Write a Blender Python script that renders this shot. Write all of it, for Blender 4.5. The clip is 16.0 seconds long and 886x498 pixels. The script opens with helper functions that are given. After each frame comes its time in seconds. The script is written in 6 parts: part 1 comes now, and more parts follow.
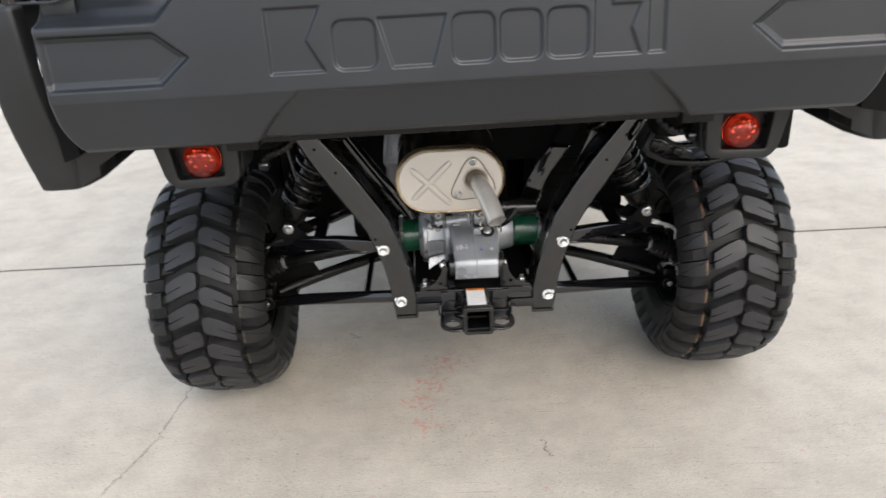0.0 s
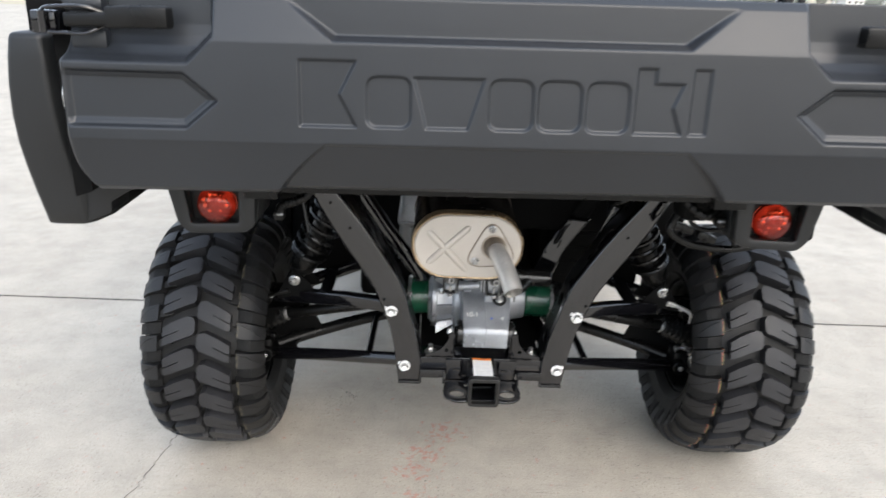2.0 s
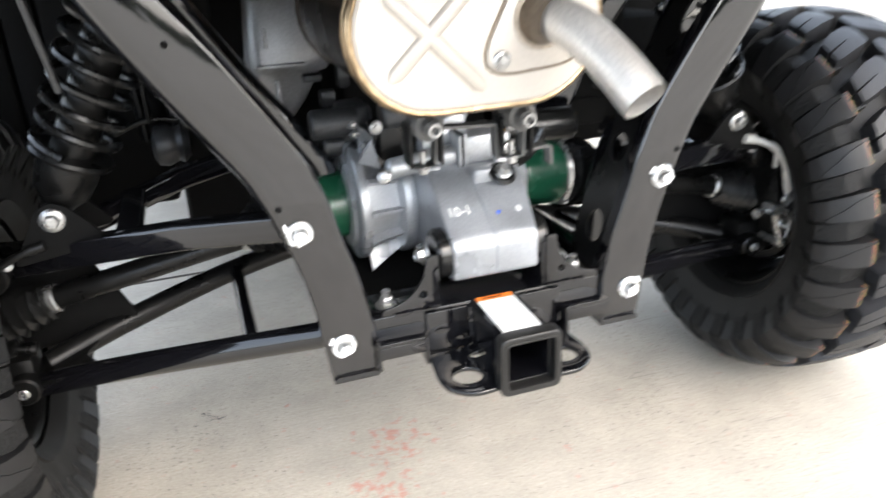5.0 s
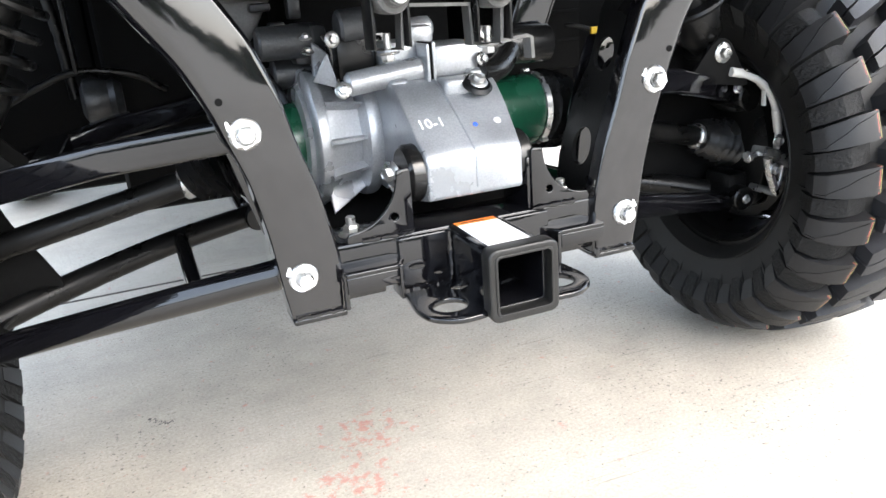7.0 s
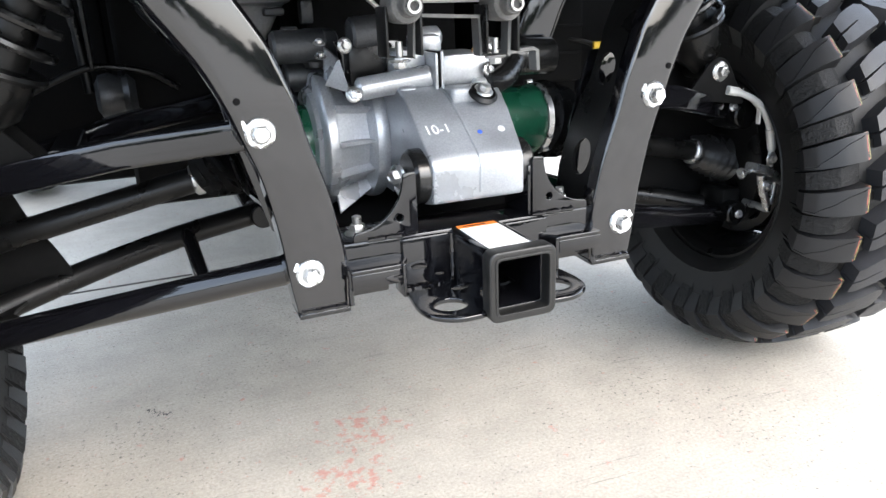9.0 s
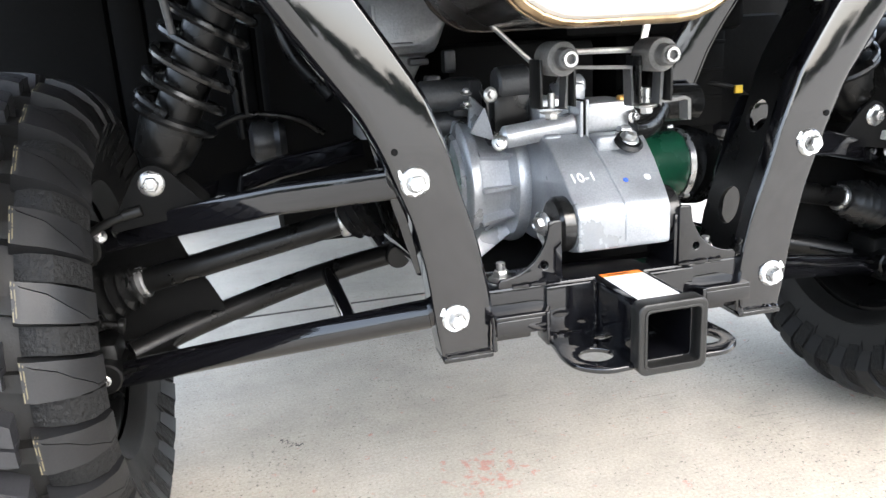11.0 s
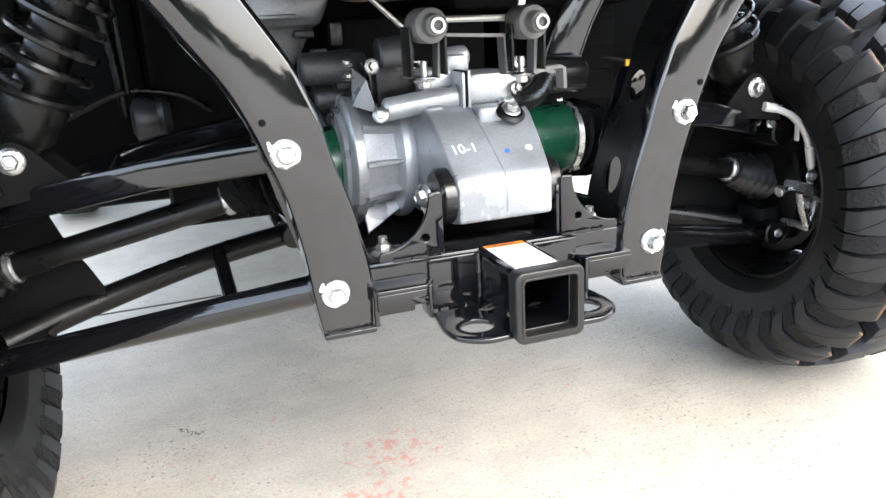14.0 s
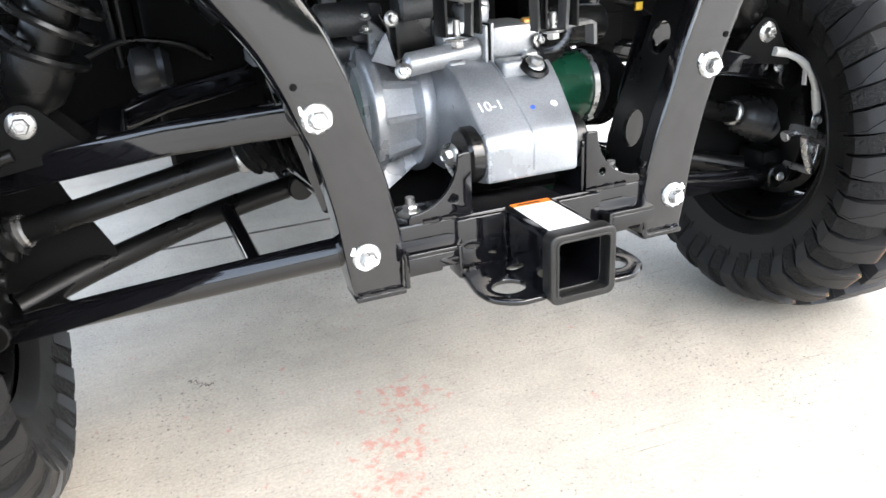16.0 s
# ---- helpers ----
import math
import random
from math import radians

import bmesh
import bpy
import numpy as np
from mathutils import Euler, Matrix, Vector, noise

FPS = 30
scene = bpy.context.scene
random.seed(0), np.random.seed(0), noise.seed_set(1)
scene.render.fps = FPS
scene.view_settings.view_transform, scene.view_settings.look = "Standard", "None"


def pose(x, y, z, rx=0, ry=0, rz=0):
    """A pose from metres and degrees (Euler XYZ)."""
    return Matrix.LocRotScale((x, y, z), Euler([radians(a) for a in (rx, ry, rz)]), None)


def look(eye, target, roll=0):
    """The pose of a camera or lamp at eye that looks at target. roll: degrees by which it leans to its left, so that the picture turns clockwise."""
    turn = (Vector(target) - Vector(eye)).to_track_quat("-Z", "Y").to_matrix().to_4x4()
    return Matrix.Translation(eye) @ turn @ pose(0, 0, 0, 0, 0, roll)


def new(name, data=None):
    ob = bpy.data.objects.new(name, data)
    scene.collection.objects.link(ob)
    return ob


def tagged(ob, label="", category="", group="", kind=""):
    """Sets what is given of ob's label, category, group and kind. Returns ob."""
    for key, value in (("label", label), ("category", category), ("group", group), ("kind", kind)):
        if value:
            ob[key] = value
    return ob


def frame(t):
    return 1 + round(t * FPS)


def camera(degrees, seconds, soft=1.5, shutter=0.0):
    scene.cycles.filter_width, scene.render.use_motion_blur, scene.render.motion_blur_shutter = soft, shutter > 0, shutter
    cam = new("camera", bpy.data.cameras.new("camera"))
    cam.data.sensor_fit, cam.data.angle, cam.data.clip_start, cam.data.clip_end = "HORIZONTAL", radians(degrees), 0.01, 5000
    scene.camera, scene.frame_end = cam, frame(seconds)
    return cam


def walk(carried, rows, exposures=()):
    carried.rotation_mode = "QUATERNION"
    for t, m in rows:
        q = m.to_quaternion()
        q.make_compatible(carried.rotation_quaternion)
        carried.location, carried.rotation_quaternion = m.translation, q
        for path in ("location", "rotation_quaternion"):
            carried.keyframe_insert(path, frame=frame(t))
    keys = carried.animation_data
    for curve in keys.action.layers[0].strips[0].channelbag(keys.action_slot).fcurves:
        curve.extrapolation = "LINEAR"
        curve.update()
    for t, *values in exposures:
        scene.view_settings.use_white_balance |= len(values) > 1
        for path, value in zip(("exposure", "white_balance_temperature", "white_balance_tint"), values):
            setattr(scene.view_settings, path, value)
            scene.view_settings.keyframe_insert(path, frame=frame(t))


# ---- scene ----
cam = camera(61.2, 16.0, shutter=0.4)
PATH = [
    (0, (-0.096, 0.03, 1.262), (-0.067, 1.855, 0.445), -3.1),
    (0.5, (-0.104, 0.027, 1.257), (0.054, 1.86, 0.473), 2.6),
    (1, (-0.113, 0.019, 1.26), (0.05, 1.904, 0.611), 3.2),
    (1.5, (-0.109, 0.035, 1.271), (0.055, 1.921, 0.628), 3.3),
    (2, (-0.132, 0.086, 1.261), (-0.092, 1.967, 0.583), 1.9),
    (2.5, (-0.145, 0.235, 1.216), (-0.181, 2.074, 0.429), 2.1),
    (3, (-0.166, 0.477, 1.202), (-0.193, 2.344, 0.485), -0.7),
    (3.5, (-0.22, 0.616, 1.169), (0.008, 2.454, 0.412), 0.9),
    (4, (-0.361, 0.734, 1.141), (0.185, 2.47, 0.311), -1.9),
    (4.5, (-0.336, 0.852, 0.998), (0.245, 2.535, 0.087), -1.9),
    (4.9, (-0.286, 0.947, 0.844), (0.361, 2.66, 0.038), -1.0),
    (5, (-0.292, 0.963, 0.814), (0.261, 2.707, 0.006), -3.4),
    (5.2, (-0.287, 0.998, 0.777), (0.247, 2.749, -0.029), -5.1),
    (7.3, (-0.302, 1.021, 0.629), (0.408, 2.771, -0.028), -3.8),
    (7.5, (-0.307, 1.013, 0.631), (0.415, 2.753, -0.041), -2.9),
    (8, (-0.315, 1.004, 0.637), (0.397, 2.758, -0.009), -2.7),
    (8.5, (-0.315, 0.999, 0.636), (0.383, 2.758, -0.01), -2.3),
    (9, (-0.315, 0.997, 0.636), (0.376, 2.757, -0.015), -2.8),
    (9.5, (-0.333, 0.998, 0.64), (0.247, 2.807, 0.014), -3.4),
    (9.7, (-0.356, 1.002, 0.643), (0.126, 2.847, 0.04), -2.9),
    (11.8, (-0.352, 1.008, 0.654), (0.089, 2.883, 0.114), -4.0),
    (12, (-0.332, 1.004, 0.651), (0.161, 2.861, 0.095), -4.4),
    (12.5, (-0.283, 0.993, 0.643), (0.399, 2.78, 0.059), -4.5),
    (13, (-0.267, 0.987, 0.641), (0.456, 2.755, 0.048), -5.2),
    (13.5, (-0.296, 0.993, 0.637), (0.305, 2.809, 0.052), -4.5),
    (14, (-0.301, 1.0, 0.633), (0.304, 2.811, 0.038), -3.8),
    (14.5, (-0.299, 1.003, 0.626), (0.316, 2.804, 0.015), -4.0),
    (15, (-0.307, 1.009, 0.625), (0.3, 2.808, -0.005), -4.1),
    (15.5, (-0.319, 1.024, 0.626), (0.318, 2.798, -0.042), -4.1),
    (16, (-0.353, 1.035, 0.669), (0.297, 2.757, -0.114), -4.0),
]
EXPOSURES = [(0, 1.56, 6800, 11), (0.5, 1.48, 6800, 11), (1.0, 1.42, 6600, 11), (1.5, 1.56, 6550, 10), (2.0, 1.70, 6550, 10), (2.5, 1.80, 6550, 10), (3.5, 2.26, 6600, 10), (4.0, 2.70, 6600, 10), (4.5, 2.75, 6600, 10),
             (5.2, 2.70, 6600, 10), (7.4, 2.98, 6350, 10), (8.0, 2.84, 6300, 10), (9.0, 2.76, 6300, 10), (9.5, 2.76, 6300, 10), (12.0, 3.29, 6500, 10), (12.5, 3.43, 6520, 10),
             (13.0, 3.33, 6530, 10), (13.5, 3.06, 6480, 10), (14.5, 3.06, 6450, 10), (16, 2.92, 6400, 10)]
walk(cam, [(t, look(eye, target, roll)) for t, eye, target, roll in PATH], EXPOSURES)

# ---- sky, sun, exposure ----
world = bpy.data.worlds.new("sky")
scene.world = world
world.use_nodes = True
wn = world.node_tree.nodes
sky = wn.new("ShaderNodeTexSky")
sky.sky_type = "NISHITA"
sky.sun_disc = False
sky.sun_elevation, sky.sun_rotation = radians(42), radians(152)
sky.air_density, sky.dust_density, sky.ozone_density = 1.2, 3.4, 1.0
wn["Background"].inputs["Strength"].default_value = 0.15
haze = wn.new("ShaderNodeHueSaturation")
haze.inputs["Saturation"].default_value = 0.8
world.node_tree.links.new(sky.outputs["Color"], haze.inputs["Color"])
cloud = wn.new("ShaderNodeMix")
cloud.data_type = "RGBA"
cloud.inputs["Factor"].default_value = 0.6
cloud.inputs["B"].default_value = (3.20, 3.64, 4.32, 1)
world.node_tree.links.new(haze.outputs["Color"], cloud.inputs["A"])
world.node_tree.links.new(cloud.outputs["Result"], wn["Background"].inputs["Color"])

sun_data = bpy.data.lights.new("sun", "SUN")
sun_data.energy, sun_data.angle, sun_data.color = 0.50, radians(60), (1.0, 0.975, 0.93)
sun = new("sun", sun_data)
sun.matrix_world = look((2.4, -4.4, 4.9), (0, 0.5, 0))


# ---- materials ----
def material(name, base, rough=0.5, metal=0.0, vary=0.15, scale=12.0, fine=180.0, bump=0.08, coat=0.0,
             rough_vary=0.1, distance=0.002, per_object=0.0, tint=None, shine=0.5):
    """A principled surface with colour change at two scales, uneven gloss and a fine relief."""
    m = bpy.data.materials.new(name)
    m.use_nodes = True
    nt = m.node_tree
    n, l = nt.nodes, nt.links
    bsdf = n["Principled BSDF"]
    co = n.new("ShaderNodeTexCoord")
    big, small = n.new("ShaderNodeTexNoise"), n.new("ShaderNodeTexNoise")
    big.inputs["Scale"].default_value, big.inputs["Detail"].default_value = scale, 6
    small.inputs["Scale"].default_value, small.inputs["Detail"].default_value = fine, 4
    for t in (big, small):
        l.new(co.outputs["Object"], t.inputs["Vector"])
    ramp = n.new("ShaderNodeMapRange")
    ramp.inputs["From Min"].default_value, ramp.inputs["From Max"].default_value = 0.3, 0.7
    l.new(big.outputs["Fac"], ramp.inputs["Value"])
    mix = n.new("ShaderNodeMix")
    mix.data_type = "RGBA"
    lo = [c * (1 - vary) for c in base]
    hi = [min(1.0, c * (1 + vary)) for c in (tint or base)]
    mix.inputs["A"].default_value, mix.inputs["B"].default_value = (*lo, 1), (*hi, 1)
    l.new(ramp.outputs["Result"], mix.inputs["Factor"])
    mul = n.new("ShaderNodeMix")
    mul.data_type, mul.blend_type = "RGBA", "MULTIPLY"
    mul.inputs["Factor"].default_value = 1.0
    spread = n.new("ShaderNodeMapRange")
    spread.inputs["From Min"].default_value, spread.inputs["From Max"].default_value = 0.3, 0.7
    spread.inputs["To Min"].default_value, spread.inputs["To Max"].default_value = 1 - vary * 0.7, 1 + vary * 0.4
    l.new(small.outputs["Fac"], spread.inputs["Value"])
    l.new(mix.outputs["Result"], mul.inputs["A"])
    l.new(spread.outputs["Result"], mul.inputs["B"])
    colour = mul.outputs["Result"]
    if per_object:
        info, shade = n.new("ShaderNodeObjectInfo"), n.new("ShaderNodeMapRange")
        shade.inputs["To Min"].default_value, shade.inputs["To Max"].default_value = 1 - per_object, 1 + per_object
        l.new(info.outputs["Random"], shade.inputs["Value"])
        again = n.new("ShaderNodeMix")
        again.data_type, again.blend_type = "RGBA", "MULTIPLY"
        again.inputs["Factor"].default_value = 1.0
        l.new(colour, again.inputs["A"])
        l.new(shade.outputs["Result"], again.inputs["B"])
        colour = again.outputs["Result"]
    l.new(colour, bsdf.inputs["Base Color"])
    gloss = n.new("ShaderNodeMapRange")
    gloss.inputs["From Min"].default_value, gloss.inputs["From Max"].default_value = 0.3, 0.7
    gloss.inputs["To Min"].default_value = max(0.02, rough - rough_vary)
    gloss.inputs["To Max"].default_value = min(1.0, rough + rough_vary)
    l.new(big.outputs["Fac"], gloss.inputs["Value"])
    l.new(gloss.outputs["Result"], bsdf.inputs["Roughness"])
    bsdf.inputs["Metallic"].default_value = metal
    bsdf.inputs["Specular IOR Level"].default_value = shine
    bsdf.inputs["Coat Weight"].default_value = coat
    bsdf.inputs["Coat Roughness"].default_value = 0.06
    if bump:
        b = n.new("ShaderNodeBump")
        b.inputs["Strength"].default_value, b.inputs["Distance"].default_value = bump, distance
        l.new(small.outputs["Fac"], b.inputs["Height"])
        l.new(b.outputs["Normal"], bsdf.inputs["Normal"])
    return m


def node(nt, kind, **values):
    made = nt.nodes.new(kind)
    for key, value in values.items():
        made.inputs[key.replace("_", " ")].default_value = value
    return made


BED_PLASTIC = material("dark grey moulded plastic", (0.0128, 0.0150, 0.0186), 0.37, 0, 0.10, 5, 900, 0.30, rough_vary=0.04, distance=0.0006, shine=0.52)
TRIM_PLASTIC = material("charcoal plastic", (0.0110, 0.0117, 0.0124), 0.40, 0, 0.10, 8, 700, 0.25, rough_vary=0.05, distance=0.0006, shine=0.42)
BLACK_PAINT = material("gloss black paint", (0.004, 0.004, 0.005), 0.05, 0, 0.2, 7, 16, 0.10, 0.4, 0.025, 0.004, shine=0.5)
# Same black as BLACK_PAINT; the heavier coat makes it mirror brighter.
STRUT_PAINT = material("gloss black paint with more coat", (0.004, 0.004, 0.005), 0.05, 0, 0.2, 7, 16, 0.10, 0.9, 0.025, 0.004, shine=0.5)
BLACK_SATIN = material("satin black parts", (0.005, 0.005, 0.005), 0.32, 0, 0.25, 20, 240, 0.1, shine=0.26)
# Near-black with hardly any shine, so parts in shade stay dark.
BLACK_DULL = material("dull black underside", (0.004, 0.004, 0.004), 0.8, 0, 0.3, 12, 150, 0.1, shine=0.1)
# Carcass set darker than the lugs: groove shade is in the colour.
SHADED_RUBBER = material("tyre rubber darkened for groove shade", (0.0068, 0.0066, 0.0064), 0.56, 0, 0.22, 14, 320, 0.25, rough_vary=0.08, distance=0.001, shine=0.3)
COLLAR = material("semi-matt black paint", (0.0115, 0.0112, 0.0106), 0.36, 0, 0.15, 30, 500, 0.15, rough_vary=0.06, distance=0.0008, shine=0.42)
BOOT = material("boot rubber", (0.009, 0.009, 0.009), 0.24, 0, 0.2, 20, 200, 0.06, shine=0.55)
ALLOY = material("cast aluminium", (0.42, 0.435, 0.455), 0.33, 0.55, 0.2, 16, 420, 0.07, rough_vary=0.1, distance=0.0015)
ALLOY_DULL = material("dull casting", (0.30, 0.303, 0.31), 0.42, 0.6, 0.18, 16, 300, 0.25)
STRAP = material("grey strap steel", (0.12, 0.12, 0.118), 0.40, 0.5, 0.2, 30, 300, 0.1)
ALLOY_DARK = material("dark casting", (0.055, 0.057, 0.060), 0.42, 0.6, 0.2, 16, 300, 0.25)
ALLOY_BRIGHT = material("brushed aluminium nose", (0.29, 0.303, 0.322), 0.33, 0.45, 0.2, 20, 500, 0.08, rough_vary=0.08, distance=0.001)
GREEN = material("dark green paint", (0.008, 0.070, 0.036), 0.28, 0, 0.2, 16, 120, 0.05, 0.2)
STEEL_FACE = material("pale steel end plate", (0.46, 0.425, 0.38), 0.50, 0.35, 0.06, 7, 260, 0.06, tint=(0.51, 0.475, 0.43))
STEEL_SKIN = material("dark muffler skin", (0.050, 0.042, 0.036), 0.24, 0.75, 0.3, 7, 90, 0.06)
HEAT_RIM = material("heat tinted rim", (0.22, 0.125, 0.055), 0.28, 0.9, 0.5, 9, 70, 0.08, tint=(0.36, 0.27, 0.17))
PIPE = material("stainless pipe", (0.62, 0.60, 0.57), 0.40, 0.7, 0.18, 10, 300, 0.1)
PIPE_BURNT = material("burnt pipe root", (0.20, 0.165, 0.13), 0.38, 0.9, 0.3, 14, 200, 0.1)
ZINC = material("zinc plated steel", (0.44, 0.44, 0.435), 0.30, 0.85, 0.2, 60, 200, 0.1, per_object=0.08)
PAINT_MARK = material("white paint mark", (0.82, 0.82, 0.80), 0.6, 0, 0.08, 60, 300, 0.1)
BLUE_MARK = material("blue ink", (0.03, 0.10, 0.55), 0.6, 0, 0.2, 60, 300, 0)
LABEL_WHITE = material("white label", (0.80, 0.80, 0.79), 0.45, 0, 0.04, 30, 200, 0)
LABEL_ORANGE = material("orange label", (0.85, 0.22, 0.03), 0.45, 0, 0.06, 30, 200, 0)
LABEL_INK = material("grey label print", (0.55, 0.55, 0.56), 0.6, 0, 0.1, 60, 200, 0)
YELLOW = material("yellow tag", (0.75, 0.48, 0.02), 0.5, 0, 0.1, 30, 200, 0)
HEAT_STAIN = material("brown heat stain", (0.36, 0.31, 0.255), 0.45, 0.4, 0.3, 30, 200, 0.05)
COIL = material("black coil wire", (0.006, 0.006, 0.006), 0.26, 0, 0.2, 20, 200, 0.05, shine=0.45)
COPPER = material("amber thread seal", (0.55, 0.30, 0.08), 0.4, 0.4, 0.2, 60, 200, 0.1)
LENS_BACK = material("lamp bowl", (0.34, 0.15, 0.11), 0.22, 0.5, 0.2, 60, 85, 0.5, distance=0.004)
LENS_FACET = material("bright lamp facets", (1.0, 0.80, 0.62), 0.06, 0.95, 0.1, 60, 200, 0.2, distance=0.002)
GRASS = material("dry grass", (0.42, 0.37, 0.26), 0.9, 0, 0.2, 0.05, 4, 0.3, distance=0.05)
# Leaf colour lifted to pale grey-green to paint in the distance haze.
HAZED_LEAVES = material("far leaves with haze in the colour", (0.37, 0.39, 0.36), 0.85, 0, 0.25, 0.2, 3, 0)
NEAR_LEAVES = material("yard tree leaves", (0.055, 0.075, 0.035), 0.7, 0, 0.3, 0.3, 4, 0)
POLE_STEEL = material("galvanised pole", (0.42, 0.43, 0.44), 0.5, 0.4, 0.1, 2, 40, 0.05)
HOUSE_WALL = material("pale house wall", (0.72, 0.71, 0.69), 0.8, 0, 0.06, 0.5, 8, 0.05)
HOUSE_ROOF = material("light roof", (0.62, 0.62, 0.61), 0.8, 0, 0.1, 0.5, 8, 0.1)


def lens_material():
    m = material("red lens", (0.95, 0.11, 0.055), 0.05, 0, 0.06, 40, 60, 0.2, 0.0, 0.02, 0.002)
    b = m.node_tree.nodes["Principled BSDF"]
    b.inputs["Transmission Weight"].default_value = 1.0
    b.inputs["IOR"].default_value = 1.45
    return m


LENS = lens_material()


GROMMET = material("grey mottled rubber", (0.085, 0.083, 0.080), 0.6, 0, 0.35, 90, 500, 0.5, distance=0.001)
CABLE = material("grey cable sleeve", (0.55, 0.55, 0.53), 0.38, 0.2, 0.1, 40, 500, 0.3)
PEBBLED = material("pebbled rubber", (0.0100, 0.0100, 0.0100), 0.60, 0, 0.2, 14, 190, 0.9, rough_vary=0.08, distance=0.003, shine=0.2)


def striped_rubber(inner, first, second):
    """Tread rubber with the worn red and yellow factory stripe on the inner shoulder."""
    # Shoulder rubber kept darker than the row tops, which face the sky.
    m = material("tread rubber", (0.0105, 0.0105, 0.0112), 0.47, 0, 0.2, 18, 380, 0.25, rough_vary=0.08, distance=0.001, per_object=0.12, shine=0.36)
    nt = m.node_tree
    bsdf = nt.nodes["Principled BSDF"]
    base = bsdf.inputs["Base Color"].links[0].from_socket
    co, sep = nt.nodes.new("ShaderNodeTexCoord"), nt.nodes.new("ShaderNodeSeparateXYZ")
    nt.links.new(co.outputs["Object"], sep.inputs["Vector"])
    breaks = node(nt, "ShaderNodeTexNoise", Scale=95.0, Detail=3.0)
    nt.links.new(co.outputs["Object"], breaks.inputs["Vector"])
    last = base
    side = node(nt, "ShaderNodeMath")
    side.operation = "MULTIPLY"
    side.inputs[1].default_value = inner
    nt.links.new(sep.outputs["X"], side.inputs[0])
    wheel_plane = node(nt, "ShaderNodeVectorMath")
    wheel_plane.operation = "MULTIPLY"
    wheel_plane.inputs[1].default_value = (0, 1, 1)
    nt.links.new(co.outputs["Object"], wheel_plane.inputs[0])
    reach = node(nt, "ShaderNodeVectorMath")
    reach.operation = "LENGTH"
    nt.links.new(wheel_plane.outputs["Vector"], reach.inputs[0])
    crown = node(nt, "ShaderNodeMath")
    crown.operation = "GREATER_THAN"
    crown.inputs[1].default_value = 0.3035
    nt.links.new(reach.outputs["Value"], crown.inputs[0])
    for middle, half, colour, cut in ((0.0987, 0.0006, first, 0.44), (0.0962, 0.0005, second, 0.46)):
        off = node(nt, "ShaderNodeMath")
        off.operation = "COMPARE"
        off.inputs[1].default_value, off.inputs[2].default_value = middle, half
        nt.links.new(side.outputs[0], off.inputs[0])
        worn = node(nt, "ShaderNodeMath")
        worn.operation = "GREATER_THAN"
        worn.inputs[1].default_value = cut
        nt.links.new(breaks.outputs["Fac"], worn.inputs[0])
        both = node(nt, "ShaderNodeMath")
        both.operation = "MULTIPLY"
        nt.links.new(off.outputs[0], both.inputs[0])
        nt.links.new(worn.outputs[0], both.inputs[1])
        topped = node(nt, "ShaderNodeMath")
        topped.operation = "MULTIPLY"
        nt.links.new(both.outputs[0], topped.inputs[0])
        nt.links.new(crown.outputs[0], topped.inputs[1])
        both = topped
        mix = nt.nodes.new("ShaderNodeMix")
        mix.data_type = "RGBA"
        mix.inputs["B"].default_value = (*colour, 1)
        nt.links.new(both.outputs[0], mix.inputs["Factor"])
        nt.links.new(last, mix.inputs["A"])
        last = mix.outputs["Result"]
    nt.links.new(last, bsdf.inputs["Base Color"])
    return m


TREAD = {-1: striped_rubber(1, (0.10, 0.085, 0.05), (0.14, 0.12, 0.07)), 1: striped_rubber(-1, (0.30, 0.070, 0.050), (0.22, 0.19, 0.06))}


# Paler copy of the tread rubber, with sky light on row tops put in.
SKYLIT_TREAD = material("paler sky-lit tread rubber", (0.0195, 0.0195, 0.0215), 0.50, 0, 0.22, 18, 380, 0.3, rough_vary=0.08, distance=0.001, per_object=0.12, shine=0.40)


